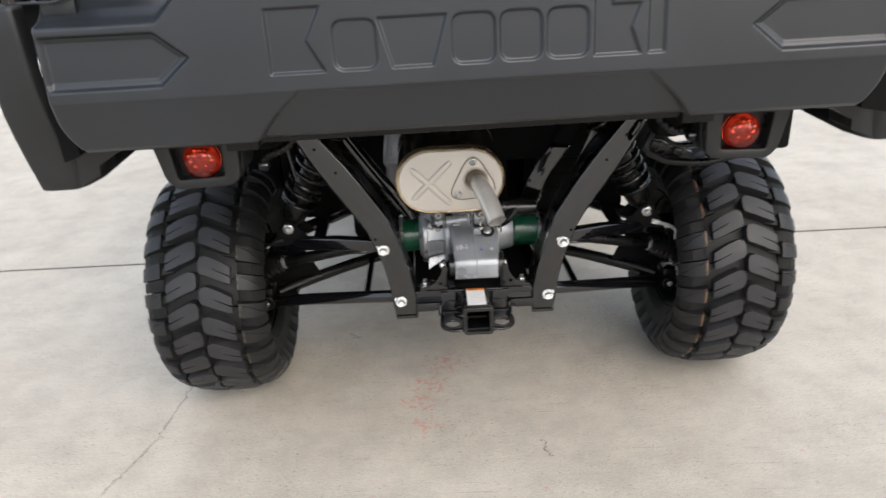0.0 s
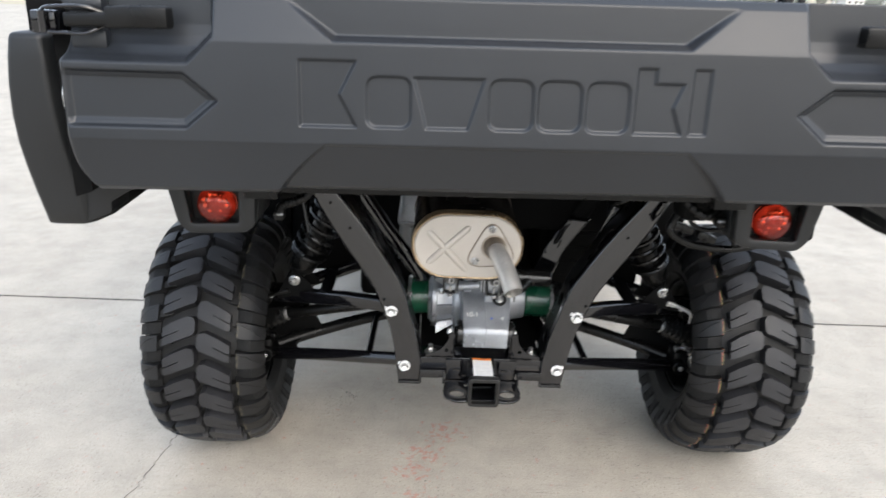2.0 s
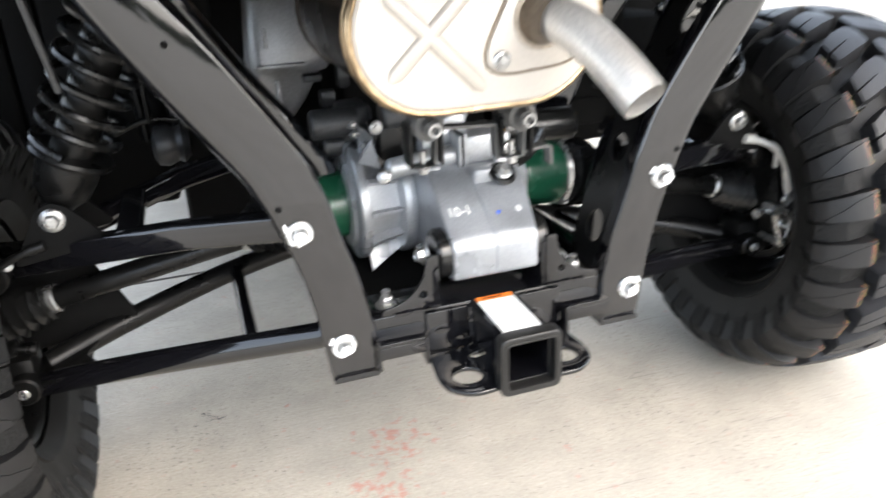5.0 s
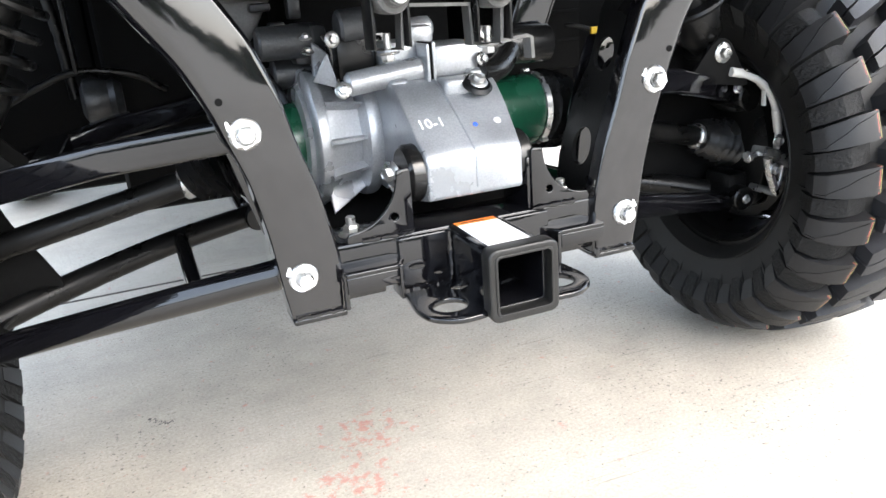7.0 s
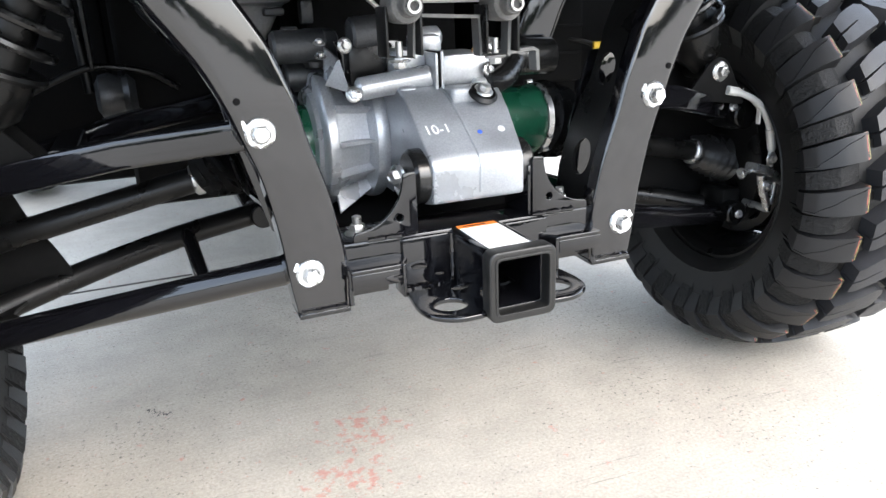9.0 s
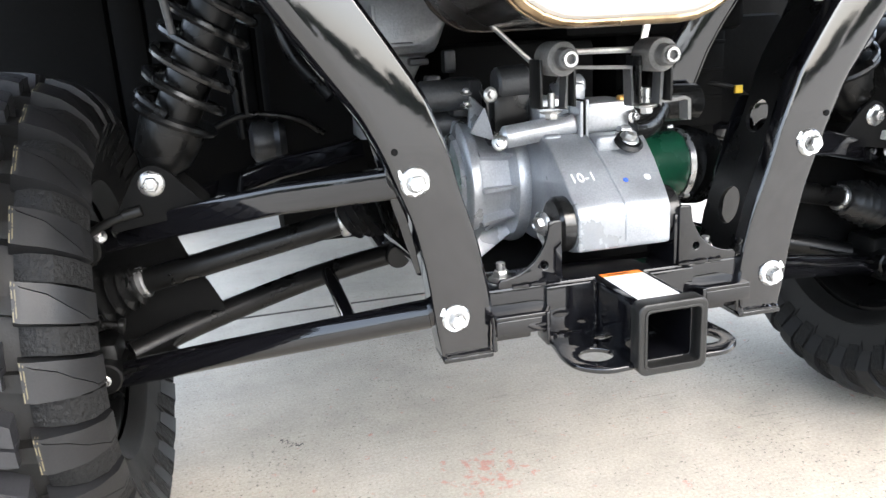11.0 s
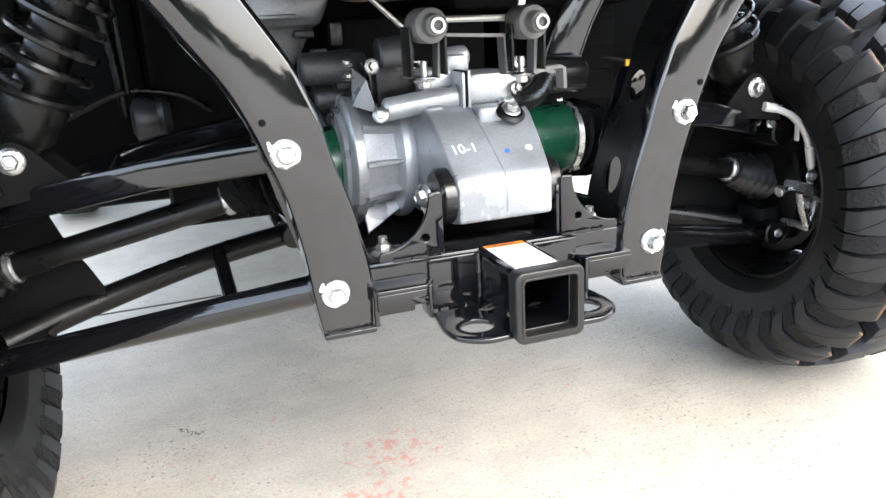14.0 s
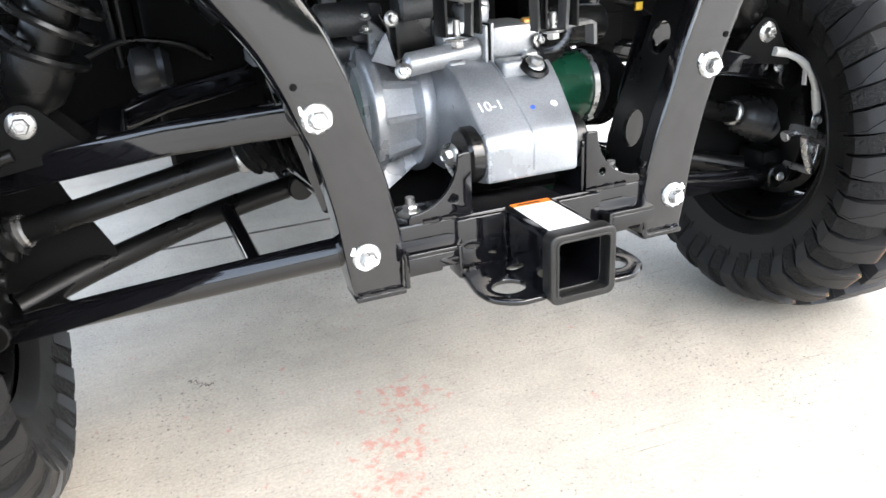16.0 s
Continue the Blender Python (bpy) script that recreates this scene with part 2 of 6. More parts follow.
def concrete_material():
    """Broomed pale concrete: cloudy patches, dark grit, faint brush lines and a few flakes of red paint."""
    m = bpy.data.materials.new("broomed concrete")
    m.use_nodes = True
    nt = m.node_tree
    l, bsdf = nt.links, nt.nodes["Principled BSDF"]
    co = nt.nodes.new("ShaderNodeTexCoord")
    cloud = node(nt, "ShaderNodeTexNoise", Scale=1.3, Detail=8.0, Roughness=0.62)
    grit = node(nt, "ShaderNodeTexNoise", Scale=210.0, Detail=5.0, Roughness=0.7)
    pits = node(nt, "ShaderNodeTexNoise", Scale=46.0, Detail=6.0, Roughness=0.75)
    stretch = nt.nodes.new("ShaderNodeMapping")
    stretch.inputs["Rotation"].default_value = (0, 0, radians(-4))
    stretch.inputs["Scale"].default_value = (3.0, 120.0, 1.0)
    brush = node(nt, "ShaderNodeTexNoise", Scale=1.6, Detail=4.0)
    l.new(co.outputs["Object"], stretch.inputs["Vector"])
    l.new(stretch.outputs["Vector"], brush.inputs["Vector"])
    for t in (cloud, grit, pits):
        l.new(co.outputs["Object"], t.inputs["Vector"])
    ramp = nt.nodes.new("ShaderNodeValToRGB")
    ramp.color_ramp.elements[0].position, ramp.color_ramp.elements[1].position = 0.30, 0.72
    ramp.color_ramp.elements[0].color, ramp.color_ramp.elements[1].color = (0.380, 0.341, 0.284, 1), (0.481, 0.441, 0.375, 1)
    l.new(cloud.outputs["Fac"], ramp.inputs["Fac"])

    def times(colour, fac, low, high, to_low, to_high):
        r = node(nt, "ShaderNodeMapRange")
        r.inputs["From Min"].default_value, r.inputs["From Max"].default_value = low, high
        r.inputs["To Min"].default_value, r.inputs["To Max"].default_value = to_low, to_high
        l.new(fac, r.inputs["Value"])
        x = nt.nodes.new("ShaderNodeMix")
        x.data_type, x.blend_type = "RGBA", "MULTIPLY"
        x.inputs["Factor"].default_value = 1.0
        l.new(colour, x.inputs["A"])
        l.new(r.outputs["Result"], x.inputs["B"])
        return x.outputs["Result"]

    colour = times(ramp.outputs["Color"], grit.outputs["Fac"], 0.35, 0.62, 0.80, 1.08)
    colour = times(colour, brush.outputs["Fac"], 0.35, 0.65, 0.975, 1.02)
    colour = times(colour, pits.outputs["Fac"], 0.285, 0.345, 0.34, 1.0)
    specks = node(nt, "ShaderNodeTexNoise", Scale=150.0, Detail=3.0, Roughness=0.6)
    l.new(co.outputs["Object"], specks.inputs["Vector"])
    patch = node(nt, "ShaderNodeTexNoise", Scale=3.4, Detail=3.0, Roughness=0.55)
    l.new(co.outputs["Object"], patch.inputs["Vector"])
    gather = node(nt, "ShaderNodeMath")
    gather.operation = "MULTIPLY_ADD"
    gather.inputs[1].default_value = 0.20
    l.new(patch.outputs["Fac"], gather.inputs[0])
    l.new(specks.outputs["Fac"], gather.inputs[2])
    colour = times(colour, gather.outputs[0], 0.405, 0.475, 0.45, 1.0)
    stains = node(nt, "ShaderNodeTexNoise", Scale=6.5, Detail=7.0, Roughness=0.7)
    l.new(co.outputs["Object"], stains.inputs["Vector"])
    colour = times(colour, stains.outputs["Fac"], 0.34, 0.60, 0.86, 1.04)
    turn = nt.nodes.new("ShaderNodeMapping")
    turn.inputs["Rotation"].default_value = (0, 0, radians(3))
    drag = nt.nodes.new("ShaderNodeMapping")
    drag.inputs["Scale"].default_value = (4.0, 150.0, 1.0)
    l.new(co.outputs["Object"], turn.inputs["Vector"])
    l.new(turn.outputs["Vector"], drag.inputs["Vector"])
    scratch = node(nt, "ShaderNodeTexNoise", Scale=1.0, Detail=5.0, Roughness=0.65)
    l.new(drag.outputs["Vector"], scratch.inputs["Vector"])
    colour = times(colour, scratch.outputs["Fac"], 0.30, 0.36, 0.62, 1.0)
    flake = node(nt, "ShaderNodeTexNoise", Scale=46.0, Detail=6.0, Roughness=0.70)
    l.new(co.outputs["Object"], flake.inputs["Vector"])
    total = None
    for cx, cy, r in ((-0.160, 1.800, 0.105), (-0.080, 1.985, 0.11), (-0.150, 1.690, 0.07), (-0.125, 1.885, 0.11)):
        d = nt.nodes.new("ShaderNodeVectorMath")
        d.operation = "DISTANCE"
        d.inputs[1].default_value = (cx, cy, 0)
        l.new(co.outputs["Object"], d.inputs[0])
        near = node(nt, "ShaderNodeMapRange")
        near.inputs["From Min"].default_value, near.inputs["From Max"].default_value = 0.0, r
        near.inputs["To Min"].default_value, near.inputs["To Max"].default_value = 0.16, 0.0
        l.new(d.outputs["Value"], near.inputs["Value"])
        if total is None:
            total = near.outputs["Result"]
        else:
            top = node(nt, "ShaderNodeMath")
            top.operation = "MAXIMUM"
            l.new(total, top.inputs[0])
            l.new(near.outputs["Result"], top.inputs[1])
            total = top.outputs[0]
    add = node(nt, "ShaderNodeMath")
    l.new(flake.outputs["Fac"], add.inputs[0])
    l.new(total, add.inputs[1])
    cut = node(nt, "ShaderNodeMapRange")
    cut.inputs["From Min"].default_value, cut.inputs["From Max"].default_value = 0.622, 0.69
    cut.inputs["To Max"].default_value = 0.55
    l.new(add.outputs[0], cut.inputs["Value"])
    red = nt.nodes.new("ShaderNodeMix")
    red.data_type = "RGBA"
    red.inputs["B"].default_value = (0.46, 0.14, 0.10, 1)
    l.new(cut.outputs["Result"], red.inputs["Factor"])
    l.new(colour, red.inputs["A"])
    l.new(red.outputs["Result"], bsdf.inputs["Base Color"])
    bsdf.inputs["Roughness"].default_value = 0.82
    bump = nt.nodes.new("ShaderNodeBump")
    bump.inputs["Strength"].default_value, bump.inputs["Distance"].default_value = 0.35, 0.002
    total_height = node(nt, "ShaderNodeMath")
    l.new(grit.outputs["Fac"], total_height.inputs[0])
    l.new(specks.outputs["Fac"], total_height.inputs[1])
    l.new(total_height.outputs[0], bump.inputs["Height"])
    l.new(bump.outputs["Normal"], bsdf.inputs["Normal"])
    return m


CONCRETE = concrete_material()
JOINT = material("joint filler", (0.11, 0.10, 0.09), 0.9, 0, 0.2, 30, 300, 0.2)


# ---- mesh helpers ----
def finish(name, bm, mats, sharp=38.0, smooth=True):
    bmesh.ops.recalc_face_normals(bm, faces=bm.faces)
    if smooth:
        for f in bm.faces:
            f.smooth = True
        for e in bm.edges:
            if len(e.link_faces) == 2 and e.calc_face_angle(0) > radians(sharp):
                e.smooth = False
    me = bpy.data.meshes.new(name)
    bm.to_mesh(me)
    bm.free()
    for m in (mats if isinstance(mats, (list, tuple)) else [mats]):
        me.materials.append(m)
    return me


VEHICLE_AT = Matrix.Translation((0, 1.975, 0))
PLAIN = Matrix()
BED_PLACE = Matrix.Translation((-0.0215, 0, 0.952)) @ Matrix.Rotation(radians(-0.8), 4, "Y") @ Matrix.Translation((0, 0, -0.95))
LAMP_PLACE = Matrix.Translation((-0.0126, 0, 0.867)) @ Matrix.Rotation(radians(-0.3), 4, "Y") @ Matrix.Translation((0, 0, -0.875))


def part(name, bm, mat, parent, label="", mirror=1, sharp=38.0, place=PLAIN):
    """Links a bmesh as one mesh object under a thing or a part; mirror -1 puts it on the other side of the vehicle."""
    if mirror < 0:
        bmesh.ops.scale(bm, vec=(-1, 1, 1), verts=bm.verts)
        bmesh.ops.reverse_faces(bm, faces=bm.faces)
    bm.transform(place)
    ob = new(name, finish(name, bm, mat, sharp))
    ob.parent = parent
    if parent.type == "EMPTY":
        ob.matrix_parent_inverse = VEHICLE_AT.inverted()
    return tagged(ob, label)


def basis(origin, along, up=(0, 0, 1)):
    """A frame with its z axis along a direction."""
    z = Vector(along).normalized()
    u = Vector(up)
    if abs(z.dot(u)) > 0.98:
        u = Vector((0, 1, 0))
    x = u.cross(z).normalized()
    y = z.cross(x)
    m = Matrix((x, y, z)).transposed().to_4x4()
    m.translation = origin
    return m


def box(bm, size, m=None, bevel=0.0, segments=2):
    made = bmesh.ops.create_cube(bm, size=1.0, matrix=(m or Matrix()) @ Matrix.Diagonal((*size, 1)))
    if bevel:
        edges = {e for v in made["verts"] for e in v.link_edges}
        bmesh.ops.bevel(bm, geom=list(edges), offset=bevel, segments=segments, affect="EDGES", profile=0.5)


def block(bm, low, high, bevel=0.0, segments=2):
    low, high = Vector(low), Vector(high)
    box(bm, high - low, Matrix.Translation((low + high) / 2), bevel, segments)


def revolve(bm, profile, m, seg=32, close=True):
    """Turns (radius, height) pairs round the z axis of m."""
    rings = []
    for r, h in profile:
        rings.append([bm.verts.new(m @ Vector((r * math.cos(a), r * math.sin(a), h)))
                      for a in (2 * math.pi * i / seg for i in range(seg))])
    for a, b in zip(rings, rings[1:]):
        for i in range(seg):
            j = (i + 1) % seg
            bm.faces.new((a[i], a[j], b[j], b[i]))
    if close:
        bm.faces.new(list(reversed(rings[0])))
        bm.faces.new(rings[-1])


def rod(bm, a, b, r, r2=None, seg=16, lip=0.0):
    a, b = Vector(a), Vector(b)
    d = (b - a).length
    r2 = r if r2 is None else r2
    c = lip or min(r, r2) * 0.12
    revolve(bm, [(r - c, 0), (r, c), (r2, d - c), (r2 - c, d)], basis(a, b - a), seg)


def smooth_path(points, steps=8):
    """A Catmull-Rom line through the points."""
    p = [Vector(q) for q in points]
    p = [p[0] * 2 - p[1]] + p + [p[-1] * 2 - p[-2]]
    out = []
    for i in range(1, len(p) - 2):
        for k in range(steps):
            t = k / steps
            a, b, c, d = p[i - 1:i + 3]
            out.append(0.5 * (2 * b + (c - a) * t + (2 * a - 5 * b + 4 * c - d) * t * t + (3 * b - a - 3 * c + d) * t ** 3))
    return out + [p[-2]]


def sweep(bm, path, section, up=(0, 0, 1), cap=True, scale=None):
    """Sweeps a closed (x, y) section along a path."""
    path = [Vector(p) for p in path]
    rings, side = [], None
    for i, p in enumerate(path):
        z = (path[min(i + 1, len(path) - 1)] - path[max(i - 1, 0)]).normalized()
        if side is None:
            u = Vector(up) if abs(z.dot(Vector(up))) < 0.97 else Vector((0, 1, 0))
            side = u.cross(z).normalized()
        side = (side - z * side.dot(z)).normalized()
        top = z.cross(side)
        k = scale[i] if scale else 1.0
        rings.append([bm.verts.new(p + side * x * k + top * y * k) for x, y in section])
    n = len(section)
    for a, b in zip(rings, rings[1:]):
        for i in range(n):
            bm.faces.new((a[i], a[(i + 1) % n], b[(i + 1) % n], b[i]))
    if cap:
        bm.faces.new(list(reversed(rings[0])))
        bm.faces.new(rings[-1])


def circle(r, seg=12):
    return [(r * math.cos(2 * math.pi * i / seg), r * math.sin(2 * math.pi * i / seg)) for i in range(seg)]


def rounded(w, h, r, k=3):
    """A rectangle w by h with rounded corners."""
    out = []
    for cx, cy, a0 in ((w / 2 - r, h / 2 - r, 0), (-w / 2 + r, h / 2 - r, 90), (-w / 2 + r, -h / 2 + r, 180), (w / 2 - r, -h / 2 + r, 270)):
        for i in range(k + 1):
            a = radians(a0 + 90 * i / k)
            out.append((cx + r * math.cos(a), cy + r * math.sin(a)))
    return out


def oval(cx, cy, rx, ry, seg=18, turn=0.0):
    c, s = math.cos(turn), math.sin(turn)
    return [(cx + rx * math.cos(a) * c - ry * math.sin(a) * s, cy + rx * math.cos(a) * s + ry * math.sin(a) * c)
            for a in (2 * math.pi * i / seg for i in range(seg))]


def soften(poly, r, k=3):
    """Rounds the corners of a polygon."""
    out = []
    n = len(poly)
    for i in range(n):
        a, b, c = Vector(poly[i - 1]), Vector(poly[i]), Vector(poly[(i + 1) % n])
        d = min(r, (a - b).length * 0.45, (c - b).length * 0.45)
        p, q = b + (a - b).normalized() * d, b + (c - b).normalized() * d
        for j in range(k + 1):
            t = j / k
            out.append(tuple((1 - t) ** 2 * p + 2 * t * (1 - t) * b + t * t * q))
    return out


def plate(bm, outline, thick, m, holes=(), bevel=0.0, segments=2):
    """A flat plate: an outline in the x, y plane of m with holes through it, thick along z."""
    before = set(bm.faces)
    edges = []
    for loop in (outline, *holes):
        vs = [bm.verts.new((x, y, 0)) for x, y in loop]
        edges += [bm.edges.new((vs[i], vs[(i + 1) % len(vs)])) for i in range(len(vs))]
    bmesh.ops.triangle_fill(bm, use_beauty=True, use_dissolve=False, edges=edges)
    faces = [f for f in bm.faces if f not in before]
    bmesh.ops.recalc_face_normals(bm, faces=faces)
    out = bmesh.ops.extrude_face_region(bm, geom=faces)
    moved = [g for g in out["geom"] if isinstance(g, bmesh.types.BMVert)]
    bmesh.ops.translate(bm, vec=(0, 0, thick), verts=moved)
    own = {v for f in bm.faces if f not in before for v in f.verts}
    if bevel:
        rim = [e for e in {e for v in own for e in v.link_edges} if len(e.link_faces) == 2 and e.calc_face_angle(0) > 1.2]
        bmesh.ops.bevel(bm, geom=rim, offset=bevel, segments=segments, affect="EDGES", profile=0.5)
        own = {v for f in bm.faces if f not in before for v in f.verts}
    bmesh.ops.transform(bm, matrix=m, verts=list(own))


def upright(x=0, y=0, z=0):
    """A frame for plates that stand across the vehicle: plate x is x, plate y is z, thickness goes back to the rear."""
    return Matrix(((1, 0, 0, x), (0, 0, -1, y), (0, 1, 0, z), (0, 0, 0, 1)))


def sideways(x=0, y=0, z=0):
    """A frame for plates that stand along the vehicle: plate x is y, plate y is z, thickness goes along x."""
    return Matrix(((0, 0, 1, x), (1, 0, 0, y), (0, 1, 0, z), (0, 0, 0, 1)))


def level(x=0, y=0, z=0):
    return Matrix.Translation((x, y, z))


def hex_bolt(bm, at, way, size=0.009, flange=True):
    """A hexagon head with its flange, pointing along way."""
    m = basis(at, way)
    if flange:
        revolve(bm, [(size * 1.62, 0), (size * 1.68, size * 0.12), (size * 1.55, size * 0.3), (size * 1.05, size * 0.45)], m, 20)
    t = m @ Matrix.Translation((0, 0, size * 0.42))
    revolve(bm, [(size, 0), (size, size * 0.7), (size * 0.86, size * 0.86), (size * 0.6, size * 0.9), (size * 0.5, size * 0.78)], t, 6)


def text_mesh(body, size, depth):
    curve = bpy.data.curves.new("paint_writing", "FONT")
    curve.body, curve.size, curve.extrude, curve.align_x = body, size, depth, "CENTER"
    holder = bpy.data.objects.new("paint_writing", curve)
    me = bpy.data.meshes.new_from_object(holder)
    bpy.data.objects.remove(holder)
    return me


# ---- ground and distance ----
def joint_y(x):
    return 2.846 - 0.026 * x


def fall(y):
    """Height of the ground at a distance."""
    return -0.0091 * max(0.0, y - 14)


def ground():
    bm = bmesh.new()
    xs = (-400, -60, -8, 0, 8, 60, 400)
    rows = [[bm.verts.new((x, y, z)) for x in xs] for y, z in ((-400, 0),)]
    for off, z in ((-0.0065, 0), (-0.0045, -0.010), (0.0045, -0.010), (0.0065, 0)):
        rows.append([bm.verts.new((x, joint_y(x) + off, z)) for x in xs])
    # level yard, then a field that falls gently away
    for y in (14, 30, 200, 3000):
        rows.append([bm.verts.new((x * (1 if y < 300 else 8), y, fall(y))) for x in xs])
    for k, (a, b) in enumerate(zip(rows, rows[1:])):
        for i in range(len(xs) - 1):
            f = bm.faces.new((a[i], a[i + 1], b[i + 1], b[i]))
            f.material_index = {1: 1, 2: 1, 3: 1, 6: 2, 7: 2}.get(k, 0)
    ob = new("ground", finish("ground", bm, [CONCRETE, JOINT, GRASS], smooth=False))
    return tagged(ob, "pale broomed concrete yard with a saw-cut joint and dry grass beyond", "ground", kind="structure")


GROUND = ground()


def crack(points, width, seed):
    """A thin crack as a shallow dark ribbon of uneven width."""
    rnd = random.Random(seed)
    bm = bmesh.new()
    line = smooth_path([(x, y, 0.0012) for x, y in points], 7)
    last = None
    for i, p in enumerate(line):
        d = (line[min(i + 1, len(line) - 1)] - line[max(i - 1, 0)]).normalized()
        n = Vector((-d.y, d.x, 0))
        p = p + n * rnd.uniform(-0.006, 0.006)
        w = width * rnd.uniform(0.25, 1.0)
        pair = bm.verts.new(p - n * w), bm.verts.new(p + n * w)
        if last:
            bm.faces.new((last[0], last[1], pair[1], pair[0]))
        last = pair
    ob = new("crack", finish("crack", bm, JOINT, smooth=False))
    ob.parent = GROUND
    return ob


crack([(-0.838, 1.955), (-0.852, 1.87), (-0.862, 1.79), (-0.872, 1.70), (-0.905, 1.61), (-0.930, 1.53), (-0.99, 1.40), (-1.03, 1.25)], 0.0020, 3)
crack([(-0.385, 2.20), (-0.370, 2.19), (-0.362, 2.178), (-0.345, 2.172)], 0.0030, 5)
crack([(0.160, 1.60), (0.168, 1.575), (0.162, 1.555), (0.175, 1.53)], 0.0022, 8)


def clump_tree(verts, faces, rnd, x, y, tall, wide, leaf, count):
    """One tree of the woods: loose leaf clumps round a few lobes on a short trunk."""
    foot = fall(y)
    for _ in range(7):
        cx, cy, cz, r = rnd.uniform(-0.7, 0.7) * wide, rnd.uniform(-0.5, 0.5) * wide, tall * rnd.uniform(0.12, 0.78), rnd.uniform(0.35, 0.62) * wide
        for _ in range(count):
            d = Vector((rnd.gauss(0, 1), rnd.gauss(0, 1), rnd.gauss(0, 1))).normalized() * r * rnd.random() ** 0.4
            c = Vector((x + cx + d.x, y + cy + d.y, foot + max(0.15, cz + d.z * 0.62)))
            s = leaf * rnd.uniform(0.6, 1.4)
            turn = Euler((rnd.uniform(0, 3), rnd.uniform(0, 3), rnd.uniform(0, 3))).to_matrix()
            base = len(verts)
            verts += [tuple(c + turn @ Vector(q) * s) for q in ((-1, -0.6, 0), (1, -0.6, 0.2), (0.8, 0.7, 0), (-0.8, 0.6, 0.3))]
            faces.append((base, base + 1, base + 2, base + 3))
    base = len(verts)
    verts += [(x - 0.15, y, foot), (x + 0.15, y, foot), (x + 0.1, y, foot + tall * 0.6), (x - 0.1, y, foot + tall * 0.6)]
    faces.append((base, base + 1, base + 2, base + 3))


def woods(name, label, mat, stations, talls, wide, leaf, count, seed):
    rnd = random.Random(seed)
    verts, faces = [], []
    for x, y in stations:
        clump_tree(verts, faces, rnd, x + rnd.uniform(-1.5, 1.5), y + rnd.uniform(0, 22) * (1 if y > 0 else -0.3), rnd.choice(talls) * rnd.uniform(0.9, 1.1), rnd.uniform(*wide), leaf, count)
    me = bpy.data.meshes.new(name)
    me.from_pydata(verts, [], faces)
    me.materials.append(mat)
    tagged(new(name, me), label, "trees", kind="stuff")


woods("treeline", "belt of far trees, paled by painted haze, beyond the dry field", HAZED_LEAVES, [(-20 + 220 * k / 119, 190) for k in range(120)], (2.2, 2.8, 3.3, 3.8, 4.6), (2.2, 3.6), 0.155, 130, 11)
# the near side of the yard, behind the camera, which the gloss paint mirrors
woods("yard_trees", "dark green trees along the near edge of the yard", NEAR_LEAVES, [(-66 + 132 * k / 43, -40 + 0.006 * (-66 + 132 * k / 43) ** 2) for k in range(44)], (1.8, 2.4, 3.0, 4.0), (2.2, 3.6), 0.30, 80, 23)


def far_house(x, y, w, h):
    holder = new("house")
    holder.location = (x, y, fall(y) - 0.05)
    tagged(holder, "small pale far house with a light gable roof", "house", group="far houses")
    bm = bmesh.new()
    block(bm, (-w / 2, -2, 0), (w / 2, 2, h))
    wall = new("wall", finish("wall", bm, HOUSE_WALL))
    bm = bmesh.new()
    plate(bm, [(-2.3, 0), (2.3, 0), (0, 0.7)], w + 0.6, sideways(-w / 2 - 0.3, 0, h + 0.004))
    roof = new("roof", finish("roof", bm, HOUSE_ROOF))
    for o in (wall, roof):
        o.parent = holder
    for k in (-0.3, 0.05, 0.32):
        bm = bmesh.new()
        block(bm, (k * w - 0.25, -2.06, 0.45), (k * w + 0.25, -2.01, 0.85))
        pane = new("window", finish("window", bm, BLACK_DULL))
        pane.parent = holder


far_house(98.5, 186, 4.4, 1.15)
far_house(107.5, 184, 2.4, 0.8)


def yard_fence():
    """Slim poles at the edge of the concrete with two wires strung between them."""
    holder = new("wire_fence")
    holder.location = (20.0, 40.0, fall(40))
    tagged(holder, "slim grey poles with thin wires at the concrete edge", "fence")
    stations = (-4.5, 0.15, 3.3)
    for x in stations:
        bm = bmesh.new()
        rod(bm, (x, 0, 0), (x, 0, 7.0), 0.055, 0.04)
        post = new("post", finish("post", bm, POLE_STEEL))
        post.parent = holder
        for name, a, b, r in (("foot_plate", (x, 0, 0), (x, 0, 0.03), 0.16), ("cross_arm", (x - 0.5, 0, 6.6), (x + 0.5, 0, 6.6), 0.03)):
            bm = bmesh.new()
            rod(bm, a, b, r)
            o = new(name, finish(name, bm, POLE_STEEL))
            o.parent = post
    for wz in (2.05, 2.62):
        for a, b in zip(stations, stations[1:]):
            bm = bmesh.new()
            sweep(bm, [(a + (b - a) * i / 6, 0, wz - 0.06 * math.sin(math.pi * i / 6)) for i in range(7)], circle(0.012, 6))
            o = new("wire", finish("wire", bm, POLE_STEEL))
            o.parent = holder


yard_fence()

# ---- the vehicle ----
VEHICLE = tagged(new("utility_vehicle"), "dark grey utility vehicle with moulded cargo bed, parked on pale concrete", "utility vehicle")
VEHICLE.matrix_world = pose(0, 1.975, -0.023, 0, 0.6, 0)


